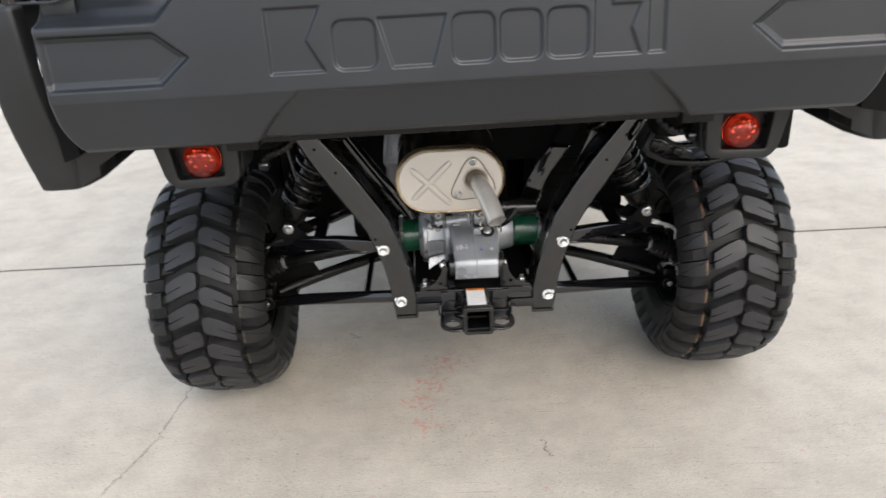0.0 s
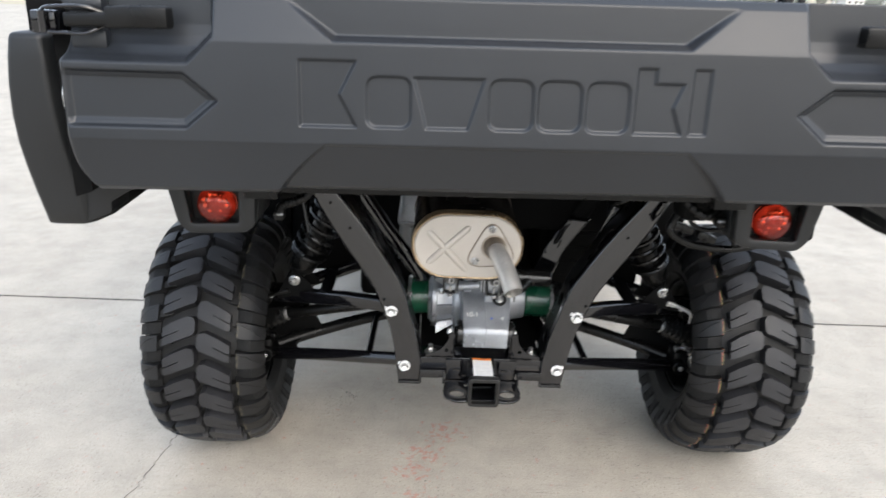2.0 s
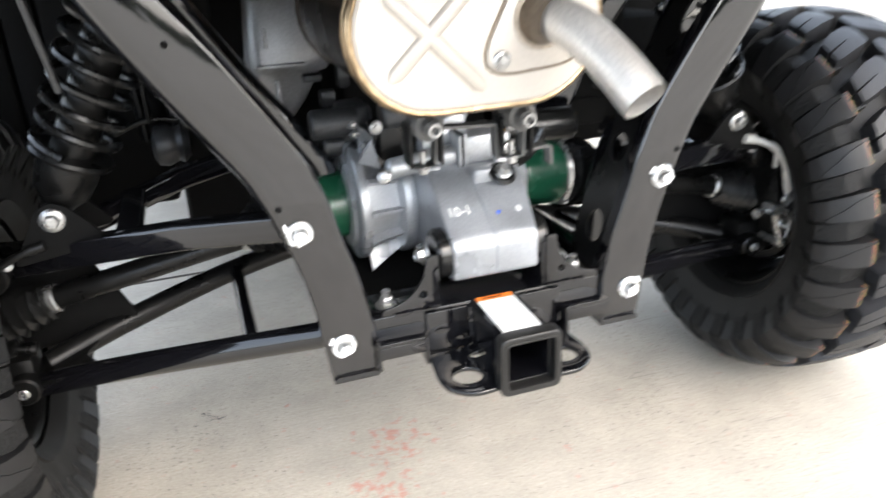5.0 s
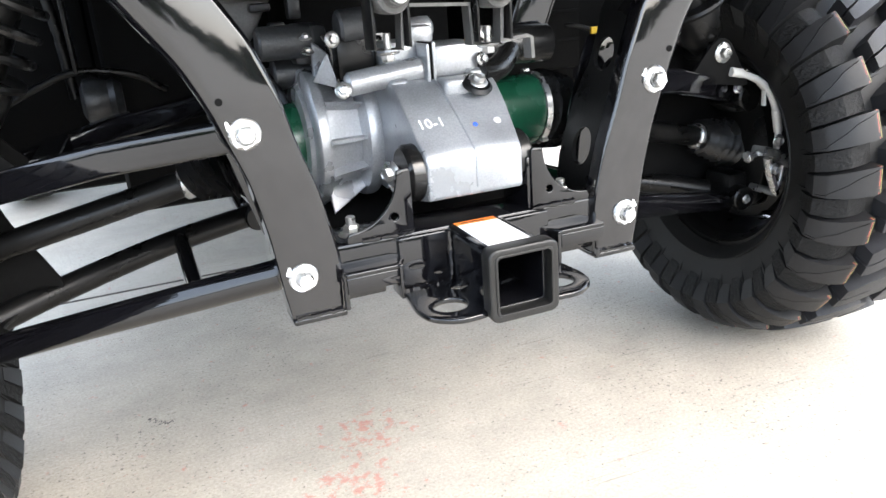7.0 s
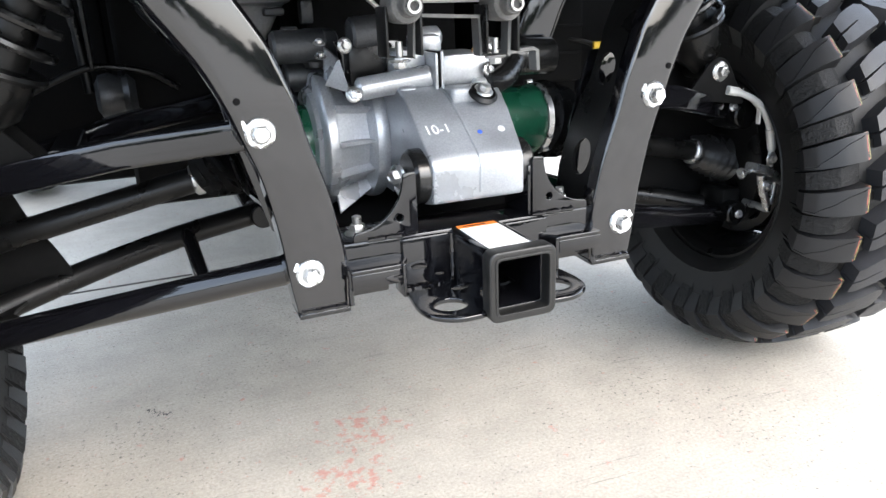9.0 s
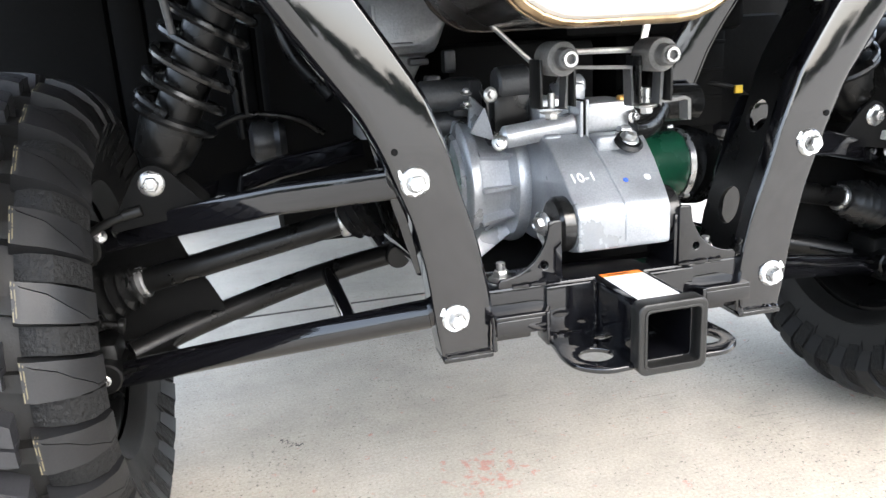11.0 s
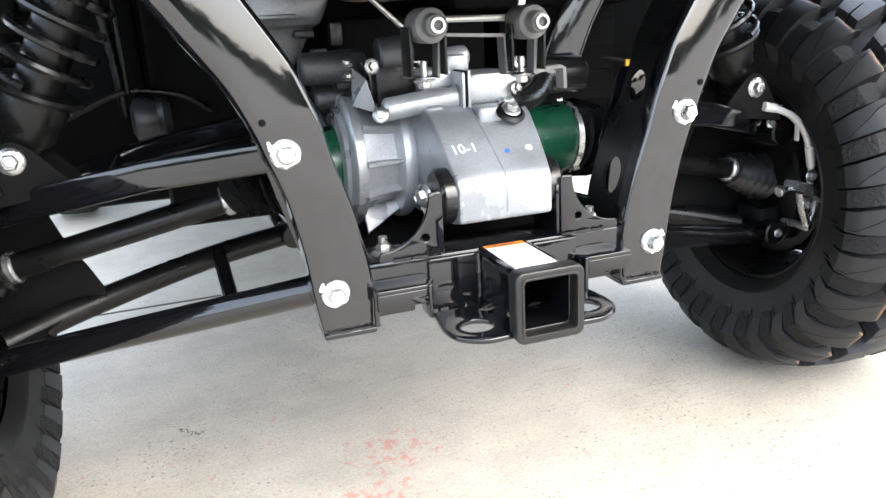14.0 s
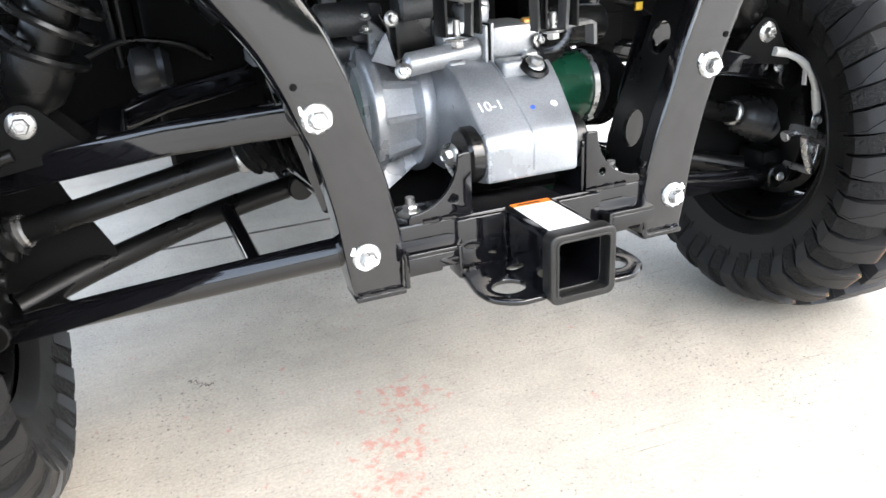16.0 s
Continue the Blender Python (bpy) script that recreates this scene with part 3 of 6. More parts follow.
# tailgate
def polygon_distance(x, z, poly):
    """Signed distance to a polygon, inside positive."""
    best = np.full(x.shape, 1e9)
    inside = np.zeros(x.shape, bool)
    for (ax, az), (bx, bz) in zip(poly, poly[1:] + poly[:1]):
        ex, ez = bx - ax, bz - az
        t = np.clip(((x - ax) * ex + (z - az) * ez) / (ex * ex + ez * ez), 0, 1)
        best = np.minimum(best, np.hypot(x - ax - t * ex, z - az - t * ez))
        if az != bz:
            inside ^= ((az > z) != (bz > z)) & (x < ex * (z - az) / ez + ax)
    return np.where(inside, best, -best)


def step_in(d, width):
    t = np.clip(d / width + 0.5, 0, 1)
    return t * t * (3 - 2 * t)


# plain sunk shapes that stand where the maker's mark is
LOW, MID, TALL = 1.063, 1.140, 1.162


def pillow(a, b):
    """A plain rounded block."""
    return soften([(a, LOW), (b, LOW), (b, MID), (a, MID)], 0.018, 5)


EMBLEM = [[(-0.322, LOW), (-0.236, LOW), (-0.262, 1.112), (-0.236, TALL), (-0.322, TALL)], pillow(-0.220, -0.152), [(-0.128, LOW), (-0.064, LOW), (-0.040, MID), (-0.148, MID)], pillow(-0.032, 0.036), pillow(0.044, 0.110), pillow(0.118, 0.184),
          [(0.194, LOW), (0.268, LOW), (0.252, 1.104), (0.266, MID), (0.222, MID), (0.222, TALL), (0.194, TALL)], [(0.280, LOW), (0.306, LOW), (0.306, TALL), (0.280, TALL)]]


def tailgate_surface(x, z):
    """How far forward the rear skin of the tailgate lies at a place of its face."""
    y = np.interp(z, (0.944, 0.954, 1.028, 1.036, 1.186, 1.194, 1.250, 1.262), (1.276, 1.264, 1.240, 1.237, 1.243, 1.246, 1.274, 1.288))
    ax = np.abs(x)
    d = polygon_distance(x, z, [(-0.285, 1.034), (0.285, 1.034), (0.395, 0.93), (-0.395, 0.93)])
    y = y + (0.0035 + 0.28 * np.clip(1.034 - z, 0, 1)) * step_in(d, 0.006)
    # upright panel cut into the leaning top band
    d = polygon_distance(x, z, [(-0.270, 1.193), (0.270, 1.193), (0.395, 1.285), (-0.395, 1.285)])
    y = y + np.maximum(0, 1.272 + 0.06 * (z - 1.193) - y) * step_in(d, 0.009)
    # latch pocket: upright back wall that runs out in a hollow ledge
    d = polygon_distance(ax, z, [(0.452, 1.29), (0.452, 1.192), (0.492, 1.150), (0.72, 1.150), (0.72, 1.29)])
    hollow = np.interp(z, (1.150, 1.156, 1.164, 1.174, 1.188, 1.205, 1.262), (1.243, 1.258, 1.273, 1.285, 1.293, 1.297, 1.300))
    y = y + np.maximum(0, hollow - y) * step_in(d - 0.004, 0.014)
    # arrow-shaped sunk panel, closed before the gate's end
    close = np.clip((0.681 - ax) / 0.010, 0, 1)
    d = polygon_distance(ax, z, [(0.449, 1.097), (0.498, 1.137), (0.72, 1.139), (0.72, 1.056), (0.498, 1.056)])
    y = y + 0.010 * step_in(d, 0.007) * close
    d = polygon_distance(ax, z, [(0.461, 1.097), (0.502, 1.130), (0.72, 1.132), (0.72, 1.064), (0.502, 1.064)])
    y = y + 0.004 * step_in(d, 0.005) * close
    for poly in EMBLEM:
        y = y + 0.0055 * step_in(polygon_distance(x, z, poly), 0.0035)
    return y


def tailgate():
    xs, zs = np.linspace(-0.683, 0.683, 640), np.linspace(0.946, 1.262, 160)
    X, Z = np.meshgrid(xs, zs)
    Y = tailgate_surface(X, Z)
    side = 0.683 - 0.022 * np.clip((1.01 - Z) / 0.06, 0, 1) ** 2
    X = X * side / 0.683
    edge = np.clip((side - np.abs(X)) / 0.010, 0, 1)
    Y = Y + 0.012 * (1 - np.sqrt(1 - (1 - edge) ** 2))
    w, h = len(xs), len(zs)
    verts = np.stack([X, Y, Z], -1).reshape(-1, 3).tolist()
    faces = [(j * w + i, j * w + i + 1, (j + 1) * w + i + 1, (j + 1) * w + i) for j in range(h - 1) for i in range(w - 1)]
    rim = [i for i in range(w)] + [j * w + w - 1 for j in range(1, h)] + [(h - 1) * w + i for i in range(w - 2, -1, -1)] + [j * w for j in range(h - 2, 0, -1)]
    start = len(verts)
    verts += [(verts[i][0], 1.352, verts[i][2]) for i in rim]
    n = len(rim)
    faces += [(rim[i], start + i, start + (i + 1) % n, rim[(i + 1) % n]) for i in range(n)]
    faces.append(tuple(start + i for i in range(n)))
    me = bpy.data.meshes.new("tailgate")
    me.from_pydata(verts, [], faces)
    me.transform(BED_PLACE)
    me.materials.append(BED_PLASTIC)
    me.polygons.foreach_set("use_smooth", [True] * len(faces))
    ob = new("tailgate", me)
    ob.parent, ob.matrix_parent_inverse = VEHICLE, VEHICLE_AT.inverted()
    return tagged(ob, "matt dark grey moulded plastic tailgate with recessed panels")


GATE = tailgate()


def latch(side):
    tip = 0.520 if side < 0 else 0.538
    bm = bmesh.new()
    sweep(bm, smooth_path([(tip, 1.258, 1.2165), (tip + 0.003, 1.256, 1.2165), (tip + 0.040, 1.254, 1.2165), (tip + 0.078, 1.254, 1.2150), (tip + 0.081, 1.255, 1.2150)], 3), rounded(0.022, 0.032, 0.005), up=(0, 0, 1), scale=[0.86] + [1.0] * 11 + [0.86])
    sweep(bm, [(tip + 0.079, 1.258, 1.2125), (tip + 0.128, 1.260, 1.2105), (tip + 0.150, 1.263, 1.2100)], rounded(0.014, 0.021, 0.005))
    part("latch_handle", bm, BLACK_SATIN, GATE, "black rubber-coated pull latch", side, place=BED_PLACE)
    bm = bmesh.new()
    for dz in (0.019, -0.019):
        sweep(bm, smooth_path([(0.616, 1.266, 1.211 + dz * 0.5), (0.640, 1.258, 1.210 + dz), (0.672, 1.258, 1.210 + dz), (0.700, 1.262, 1.209 + dz * 0.9), (0.716, 1.285, 1.209 + dz * 0.6)], 5), circle(0.0030, 8))
    part("latch_wire", bm, BLACK_PAINT, GATE, "thin black wire bail", side, place=BED_PLACE)
    bm = bmesh.new()
    block(bm, (0.618, 1.272, 1.222), (0.679, 1.304, 1.243), 0.006)
    block(bm, (0.618, 1.276, 1.166), (0.674, 1.304, 1.196), 0.006)
    block(bm, (0.628, 1.284, 1.190), (0.668, 1.304, 1.228), 0.002)
    part("latch_plate", bm, BED_PLASTIC, GATE, "", side, place=BED_PLACE)
    bm = bmesh.new()
    block(bm, (0.690, 1.270, 1.188), (0.728, 1.318, 1.222), 0.004)
    rod(bm, (0.705, 1.262, 1.19), (0.705, 1.262, 1.222), 0.006)
    part("latch_hook", bm, BLACK_PAINT, VEHICLE, "gloss black latch keeper on the bed post", side, place=BED_PLACE)


def bed_post(side):
    """Corner post: a bowed front with a rolled outer edge, a black filler for the dark gap beside the gate and the
    stepped foot under the gate's end.
    """
    out = 0.025 if side > 0 else 0.0
    bm = bmesh.new()
    rings = []
    for z, y, xi, xo in ((0.850, 1.374, 0.740, 0.797), (0.853, 1.369, 0.737, 0.801), (0.880, 1.364, 0.737, 0.805), (0.914, 1.359, 0.737, 0.8105), (0.960, 1.353, 0.743, 0.817), (1.000, 1.349, 0.749, 0.8215), (1.050, 1.345, 0.7535, 0.8225),
                         (1.100, 1.345, 0.7555, 0.8205), (1.140, 1.346, 0.757, 0.816), (1.172, 1.348, 0.7585, 0.811), (1.179, 1.350, 0.760, 0.809), (1.182, 1.356, 0.762, 0.806)):
        rings.append([bm.verts.new((px + out, py, z)) for px, py in ((0.712, 1.62), (0.712, y + 0.070), (xi - 0.016, y + 0.020), (xi - 0.005, y + 0.004), (xi, y + 0.001), (xi + 0.006, y), (xo - 0.010, y), (xo - 0.004, y + 0.0015), (xo - 0.001, y + 0.005),
                                                              (xo, y + 0.012), (xo, 1.62))])
    n = len(rings[0])
    for a, b in zip(rings, rings[1:]):
        for i in range(n):
            bm.faces.new((a[i], a[(i + 1) % n], b[(i + 1) % n], b[i]))
    bm.faces.new(list(reversed(rings[0])))
    bm.faces.new(rings[-1])
    post = part("bed_post", bm, TRIM_PLASTIC, VEHICLE, "charcoal plastic corner post of the cargo bed", side, 50, BED_PLACE)
    # Near-black plate added so the gap to the gate stays as dark as shade.
    bm = bmesh.new()
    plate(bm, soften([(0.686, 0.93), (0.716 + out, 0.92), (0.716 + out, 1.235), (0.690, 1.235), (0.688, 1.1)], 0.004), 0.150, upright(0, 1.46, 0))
    part("gap_filler", bm, BLACK_DULL, post, "black filler plate for the dark gap beside the gate", side, place=BED_PLACE)
    bm = bmesh.new()
    sweep(bm, smooth_path([(0.697, 1.300, 1.118), (0.699, 1.286, 1.103), (0.699, 1.284, 1.078), (0.697, 1.296, 1.058)], 5), circle(0.0028, 8))
    part("check_cable", bm, ZINC, post, "bright steel check cable", side, place=BED_PLACE)
    bm = bmesh.new()
    plate(bm, soften([(0.6485 + out, 0.915), (0.6855 + out, 0.893), (0.6875 + out, 0.873), (0.7420 + out, 0.850), (0.7420 + out, 0.950), (0.640, 0.950), (0.640, 0.918)], 0.003), 0.085, upright(0, 1.458, 0), bevel=0.002)
    part("corner_foot", bm, TRIM_PLASTIC, post, "stepped charcoal foot of the corner post", side, place=BED_PLACE)
    bm = bmesh.new()
    block(bm, (0.715, 1.400, 1.160), (0.870 if side > 0 else 0.800, 1.62, 1.238), 0.006)
    part("post_cap", bm, BLACK_DULL, post, "", side, place=BED_PLACE)


def cargo_bed():
    bm = bmesh.new()
    block(bm, (-0.676, 1.36, 0.948), (0.676, 2.52, 0.972), 0.004)
    for s in (-1, 1):
        block(bm, (min(s * 0.704, s * 0.676), 1.45, 0.93), (max(s * 0.704, s * 0.676), 2.52, 1.246), 0.006)
    block(bm, (-0.704, 2.50, 0.93), (0.704, 2.53, 1.25), 0.006)
    bed = part("cargo_bed", bm, TRIM_PLASTIC, VEHICLE, "charcoal plastic cargo bed tub", place=BED_PLACE)
    bm = bmesh.new()
    for x in (-0.42, 0.42):
        block(bm, (x - 0.03, 1.37, 0.905), (x + 0.03, 2.48, 0.945), 0.003)
    for y in (1.40, 1.75, 2.1):
        block(bm, (-0.62, y - 0.02, 0.915), (0.62, y + 0.02, 0.946), 0.003)
    part("bed_frame", bm, BLACK_SATIN, bed, "satin black steel bed sub-frame", place=BED_PLACE)
    # Side panels hidden behind the posts, added to shade the tyre tops.
    for s in (-1, 1):
        bm = bmesh.new()
        block(bm, (min(s * 0.707, s * 0.800), 1.63, 0.925), (max(s * 0.707, s * 0.800), 2.52, 1.225), 0.012)
        part("bed_side", bm, TRIM_PLASTIC, bed, "unseen charcoal bed side panel shading the tyre top", place=BED_PLACE)
    bm = bmesh.new()
    block(bm, (0.465, 1.40, 1.246), (0.505, 1.414, 1.252), 0.002)
    for x in (0.472, 0.498):
        block(bm, (x - 0.005, 1.402, 1.25), (x + 0.005, 1.412, 1.272), 0.002)
    part("tie_hook", bm, BLACK_SATIN, bed, "small black tie-down hook", place=BED_PLACE)


def tail_light(side):
    bm = bmesh.new()
    outline = soften([(0.452, 0.925), (0.456, 0.838), (0.476, 0.826), (0.580, 0.822), (0.600, 0.842), (0.618, 0.925)], 0.010)
    opening = soften([(0.484, 0.915), (0.486, 0.845), (0.575, 0.842), (0.584, 0.915)], 0.006)
    plate(bm, outline, 0.030, upright(0, 1.462, 0), [opening], 0.004)
    plate(bm, outline, 0.110, upright(0, 1.575, 0), (), 0.004)
    lamp = part("tail_light_housing", bm, TRIM_PLASTIC, VEHICLE, "charcoal plastic tail light surround", side, place=LAMP_PLACE)
    bm = bmesh.new()
    plate(bm, soften([(0.480, 0.92), (0.482, 0.840), (0.580, 0.837), (0.588, 0.92)], 0.004), 0.004, upright(0, 1.462, 0))
    part("back_plate", bm, BLACK_SATIN, lamp, "", side, place=LAMP_PLACE)
    bm = bmesh.new()
    m = basis((0.529, 1.456, 0.876), (0, -1, 0))
    revolve(bm, [(0.0365, 0), (0.036, 0.010), (0.033, 0.019), (0.026, 0.026), (0.014, 0.030), (0.004, 0.031)], m, 36)
    part("lens", bm, LENS, lamp, "round red ribbed lens", side, place=LAMP_PLACE)
    bm = bmesh.new()
    revolve(bm, [(0.031, 0.002), (0.024, 0.008), (0.008, 0.014)], m, 24)
    part("reflector", bm, LENS_BACK, lamp, "", side, place=LAMP_PLACE)
    bm = bmesh.new()
    for i in range(-2, 3):
        for k in range(-1, 3):
            if abs(i) + abs(k - 0.5) < 2.6:
                tilt = basis((0.529 + 0.0085 * i + 0.002 * (k % 2), 1.4465, 0.876 + 0.0085 * k), (0.15 * ((i * 3 + k) % 3 - 1), -1, -0.22 + 0.2 * ((i + 2 * k) % 3 - 1)))
                revolve(bm, [(0.0046, 0), (0.0040, 0.0022), (0.0018, 0.0036)], tilt, 8)
    part("facets", bm, LENS_FACET, lamp, "bright facets behind the red lens", side, place=LAMP_PLACE)
    bm = bmesh.new()
    hex_bolt(bm, (0.53, 1.452, 0.828), (0, -1, -0.3), 0.005)
    part("screw", bm, ZINC, lamp, "", side, place=LAMP_PLACE)


# hitch struts: pressed channels with a kink, bolted to the arm pivots
def strut_y(z):
    return 1.708 - 0.035 * (z - 0.35) + 0.065 * max(0.0, z - 0.57)


def strut(side):
    outer = smooth_path([(0.425, 0.850, 0), (0.372, 0.7525, 0), (0.322, 0.675, 0), (0.293, 0.635, 0), (0.268, 0.600, 0), (0.2495, 0.5634, 0), (0.2385, 0.535, 0), (0.2245, 0.499, 0), (0.2175, 0.468, 0), (0.2115, 0.435, 0), (0.206, 0.385, 0), (0.201, 0.352, 0)], 4)
    inner = smooth_path([(0.146, 0.352, 0), (0.1455, 0.402, 0), (0.153, 0.447, 0), (0.160, 0.4786, 0), (0.1745, 0.527, 0), (0.1855, 0.5716, 0), (0.197, 0.604, 0), (0.2055, 0.6237, 0), (0.240, 0.6796, 0), (0.283, 0.7420, 0), (0.331, 0.804, 0), (0.368, 0.850, 0)], 4)
    rise = lambda pts, z: float(np.interp(z, [p.y for p in pts], [p.x for p in pts]))
    bm = bmesh.new()
    rings = []
    for k in range(57):
        z = 0.352 + 0.498 * k / 56
        xo, xi = rise(list(reversed(outer)), z), rise(inner, z)
        t = min(1.0, max(0.0, (z - 0.50) / 0.160))
        ro, ri = 0.0045 + 0.0195 * t, 0.0048 + 0.0020 * t
        turn = [math.pi / 2 * i / 6 for i in range(7)]
        shape = [(xo, 0.036)] + [(xo - ro * (1 - math.cos(a)), ro * (1 - math.sin(a))) for a in turn]
        shape += [(xi + ri * (1 - math.sin(a)), ri * (1 - math.cos(a))) for a in turn] + [(xi, 0.020)]
        rings.append([bm.verts.new((px, strut_y(z) + dy, z)) for px, dy in shape])
    for a, c in zip(rings, rings[1:]):
        for i in range(len(a)):
            bm.faces.new((a[i], a[(i + 1) % len(a)], c[(i + 1) % len(a)], c[i]))
    bm.faces.new(list(reversed(rings[0])))
    bm.faces.new(rings[-1])
    ob = part("hitch_strut", bm, STRUT_PAINT, VEHICLE, "gloss black pressed steel strut", side)
    # Near-black discs on the face stand in for the dark of open holes.
    for hx, hz in ((0.238, 0.5705), (0.318, 0.742), (0.362, 0.800)):
        bm = bmesh.new()
        revolve(bm, [(0.0034, -0.003), (0.0034, 0.0012), (0.0031, 0.0014)], basis((hx, strut_y(hz) + 0.0004, hz), (0, -1, -0.035)), 14)
        part("hole_disc", bm, BLACK_DULL, ob, "", side)
    # inner web with oval lightening holes, reaching forward from the inner edge
    bm = bmesh.new()
    zs = [p[1] for p in inner]
    xs = [p[0] for p in inner]
    web = [(0.004, 0.372), (0.050, 0.380), (0.086, 0.408), (0.090, 0.450), (0.087, 0.502), (0.082, 0.535), (0.072, 0.553), (0.070, 0.590), (0.076, 0.632), (0.080, 0.72), (0.085, 0.850), (0.004, 0.850)]
    cuts = [oval(0.047, 0.467, 0.0180, 0.0215, 18), oval(0.046, 0.5675, 0.0180, 0.0180, 18), oval(0.031, 0.727, 0.0185, 0.026, 18)]
    fine = []
    for a, b in zip(web, web[1:] + web[:1]):
        k = max(1, int((Vector(a) - Vector(b)).length / 0.02))
        fine += [(a[0] + (b[0] - a[0]) * i / k, a[1] + (b[1] - a[1]) * i / k) for i in range(k)]
    plate(bm, fine, 0.005, Matrix(), cuts)
    bmesh.ops.subdivide_edges(bm, edges=[e for e in bm.edges if e.calc_length() > 0.05], cuts=3)
    bmesh.ops.triangulate(bm, faces=bm.faces)
    for v in bm.verts:
        u, z, t = v.co
        v.co = (float(np.interp(z, zs, xs)) + 0.001 + t, strut_y(z) + u, z)
    part("web", bm, BLACK_SATIN, ob, "", side, 12)
    bm = bmesh.new()
    plate(bm, soften([(0.163, 0.415), (0.205, 0.415), (0.228, 0.500), (0.245, 0.560), (0.250, 0.586), (0.198, 0.586), (0.188, 0.560), (0.170, 0.500)], 0.004), 0.004, upright(0, 1.800, 0), (), 0.001)
    part("inner_plate", bm, BLACK_PAINT, ob, "", side)
    if side > 0:
        bm = bmesh.new()
        plate(bm, soften([(0.246, 0.662), (0.335, 0.640), (0.400, 0.760), (0.300, 0.790)], 0.004), 0.004, upright(0, 1.800, 0), [oval(0.322, 0.722, 0.004, 0.004, 12)], 0.001)
        part("inner_plate", bm, STRUT_PAINT, ob, "", side)
    # turned-up foot
    bm = bmesh.new()
    block(bm, (0.1465, 1.7045, 0.345), (0.201, 1.745, 0.3515), 0.0022)
    block(bm, (0.156, 1.7115, 0.3425), (0.190, 1.73, 0.345), 0.001)
    part("foot", bm, BLACK_PAINT, ob, "", side)
    for bx, bz in ((0.220, 0.540), (0.1855, 0.394)):
        bm = bmesh.new()
        hex_bolt(bm, (bx, strut_y(bz) + 0.0005, bz), (0, -1, -0.035), 0.0088)
        part("pivot_bolt", bm, ZINC, ob, "zinc flange bolt", side)
        # daub of white marking paint over the head with a short tail onto the strut
        bm = bmesh.new()
        rnd = random.Random(int(bz * 1000) + side)
        m = basis((bx, strut_y(bz) - 0.0008, bz), (0, -1, 0))
        daub = [(r * math.cos(a), r * math.sin(a)) for r, a in ((0.0140 * rnd.uniform(0.80, 1.06), 2 * math.pi * i / 22) for i in range(22))]
        plate(bm, daub, 0.0042, m, [circle(0.0098, 12)], 0.0008)
        plate(bm, [(q[0] * 0.48, q[1] * 0.48) for q in daub], 0.0004, m @ Matrix.Translation((0, 0, 0.0122)))
        tail = basis((bx - 0.0135 * side * (1 if bz > 0.5 else -1) if side > 0 else bx + 0.0135, strut_y(bz) + 0.0002, bz + 0.0080), (0, -1, 0)) @ Matrix.Rotation(rnd.uniform(-0.5, 0.5), 4, "Z")
        plate(bm, soften([(-0.0025, -0.004), (0.0025, -0.004), (0.0012, 0.005), (-0.0012, 0.005)], 0.0015), 0.0014, tail)
        part("paint_daub", bm, PAINT_MARK, ob, "daub of white marking paint", side)
    # second frame rail behind, parallel to the strut: a slim tube on one side, a wide pressed rail on the other
    bm = bmesh.new()
    if side < 0:
        sweep(bm, [(0.140, 1.93, 0.50), (0.160, 1.93, 0.548), (0.194, 1.93, 0.597), (0.2515, 1.93, 0.676), (0.312, 1.925, 0.770), (0.385, 1.92, 0.90)], rounded(0.036, 0.034, 0.0135, 5), up=(0, 1, 0))
    else:
        rail = [(0.135, 0.575), (0.145, 0.600), (0.158, 0.636), (0.172, 0.664), (0.187, 0.690), (0.216, 0.735)]
        turned = Matrix.Translation((0.205, 1.885, 0)) @ Matrix.Rotation(radians(-24), 4, "Z") @ Matrix.Translation((-0.205, -1.885, 0))
        plate(bm, soften([(x + 0.052, z) for x, z in rail] + [(x, z) for x, z in reversed(rail)], 0.005), 0.030, turned @ upright(0, 1.900, 0), (), 0.005, 4)
    part("frame_rail", bm, STRUT_PAINT, VEHICLE, "gloss black frame rail", side)
    if side > 0:
        # Upper rail put in near-black, where it is lost in the dark.
        bm = bmesh.new()
        sweep(bm, [(0.238, 1.895, 0.730), (0.265, 1.90, 0.775), (0.335, 1.91, 0.900)], rounded(0.044, 0.028, 0.012, 4), up=(0, 1, 0))
        part("rail_top", bm, BLACK_DULL, VEHICLE, "dull black upper end of the frame rail", side)
        bm = bmesh.new()
        plate(bm, soften([(0.404, 0.748), (0.425, 0.732), (0.470, 0.775), (0.520, 0.860), (0.480, 0.860), (0.440, 0.790)], 0.003), 0.006, upright(0, 1.950, 0), (), 0.0015)
        part("shock_mount_plate", bm, BLACK_PAINT, VEHICLE, "gloss black shock mount plate", side)


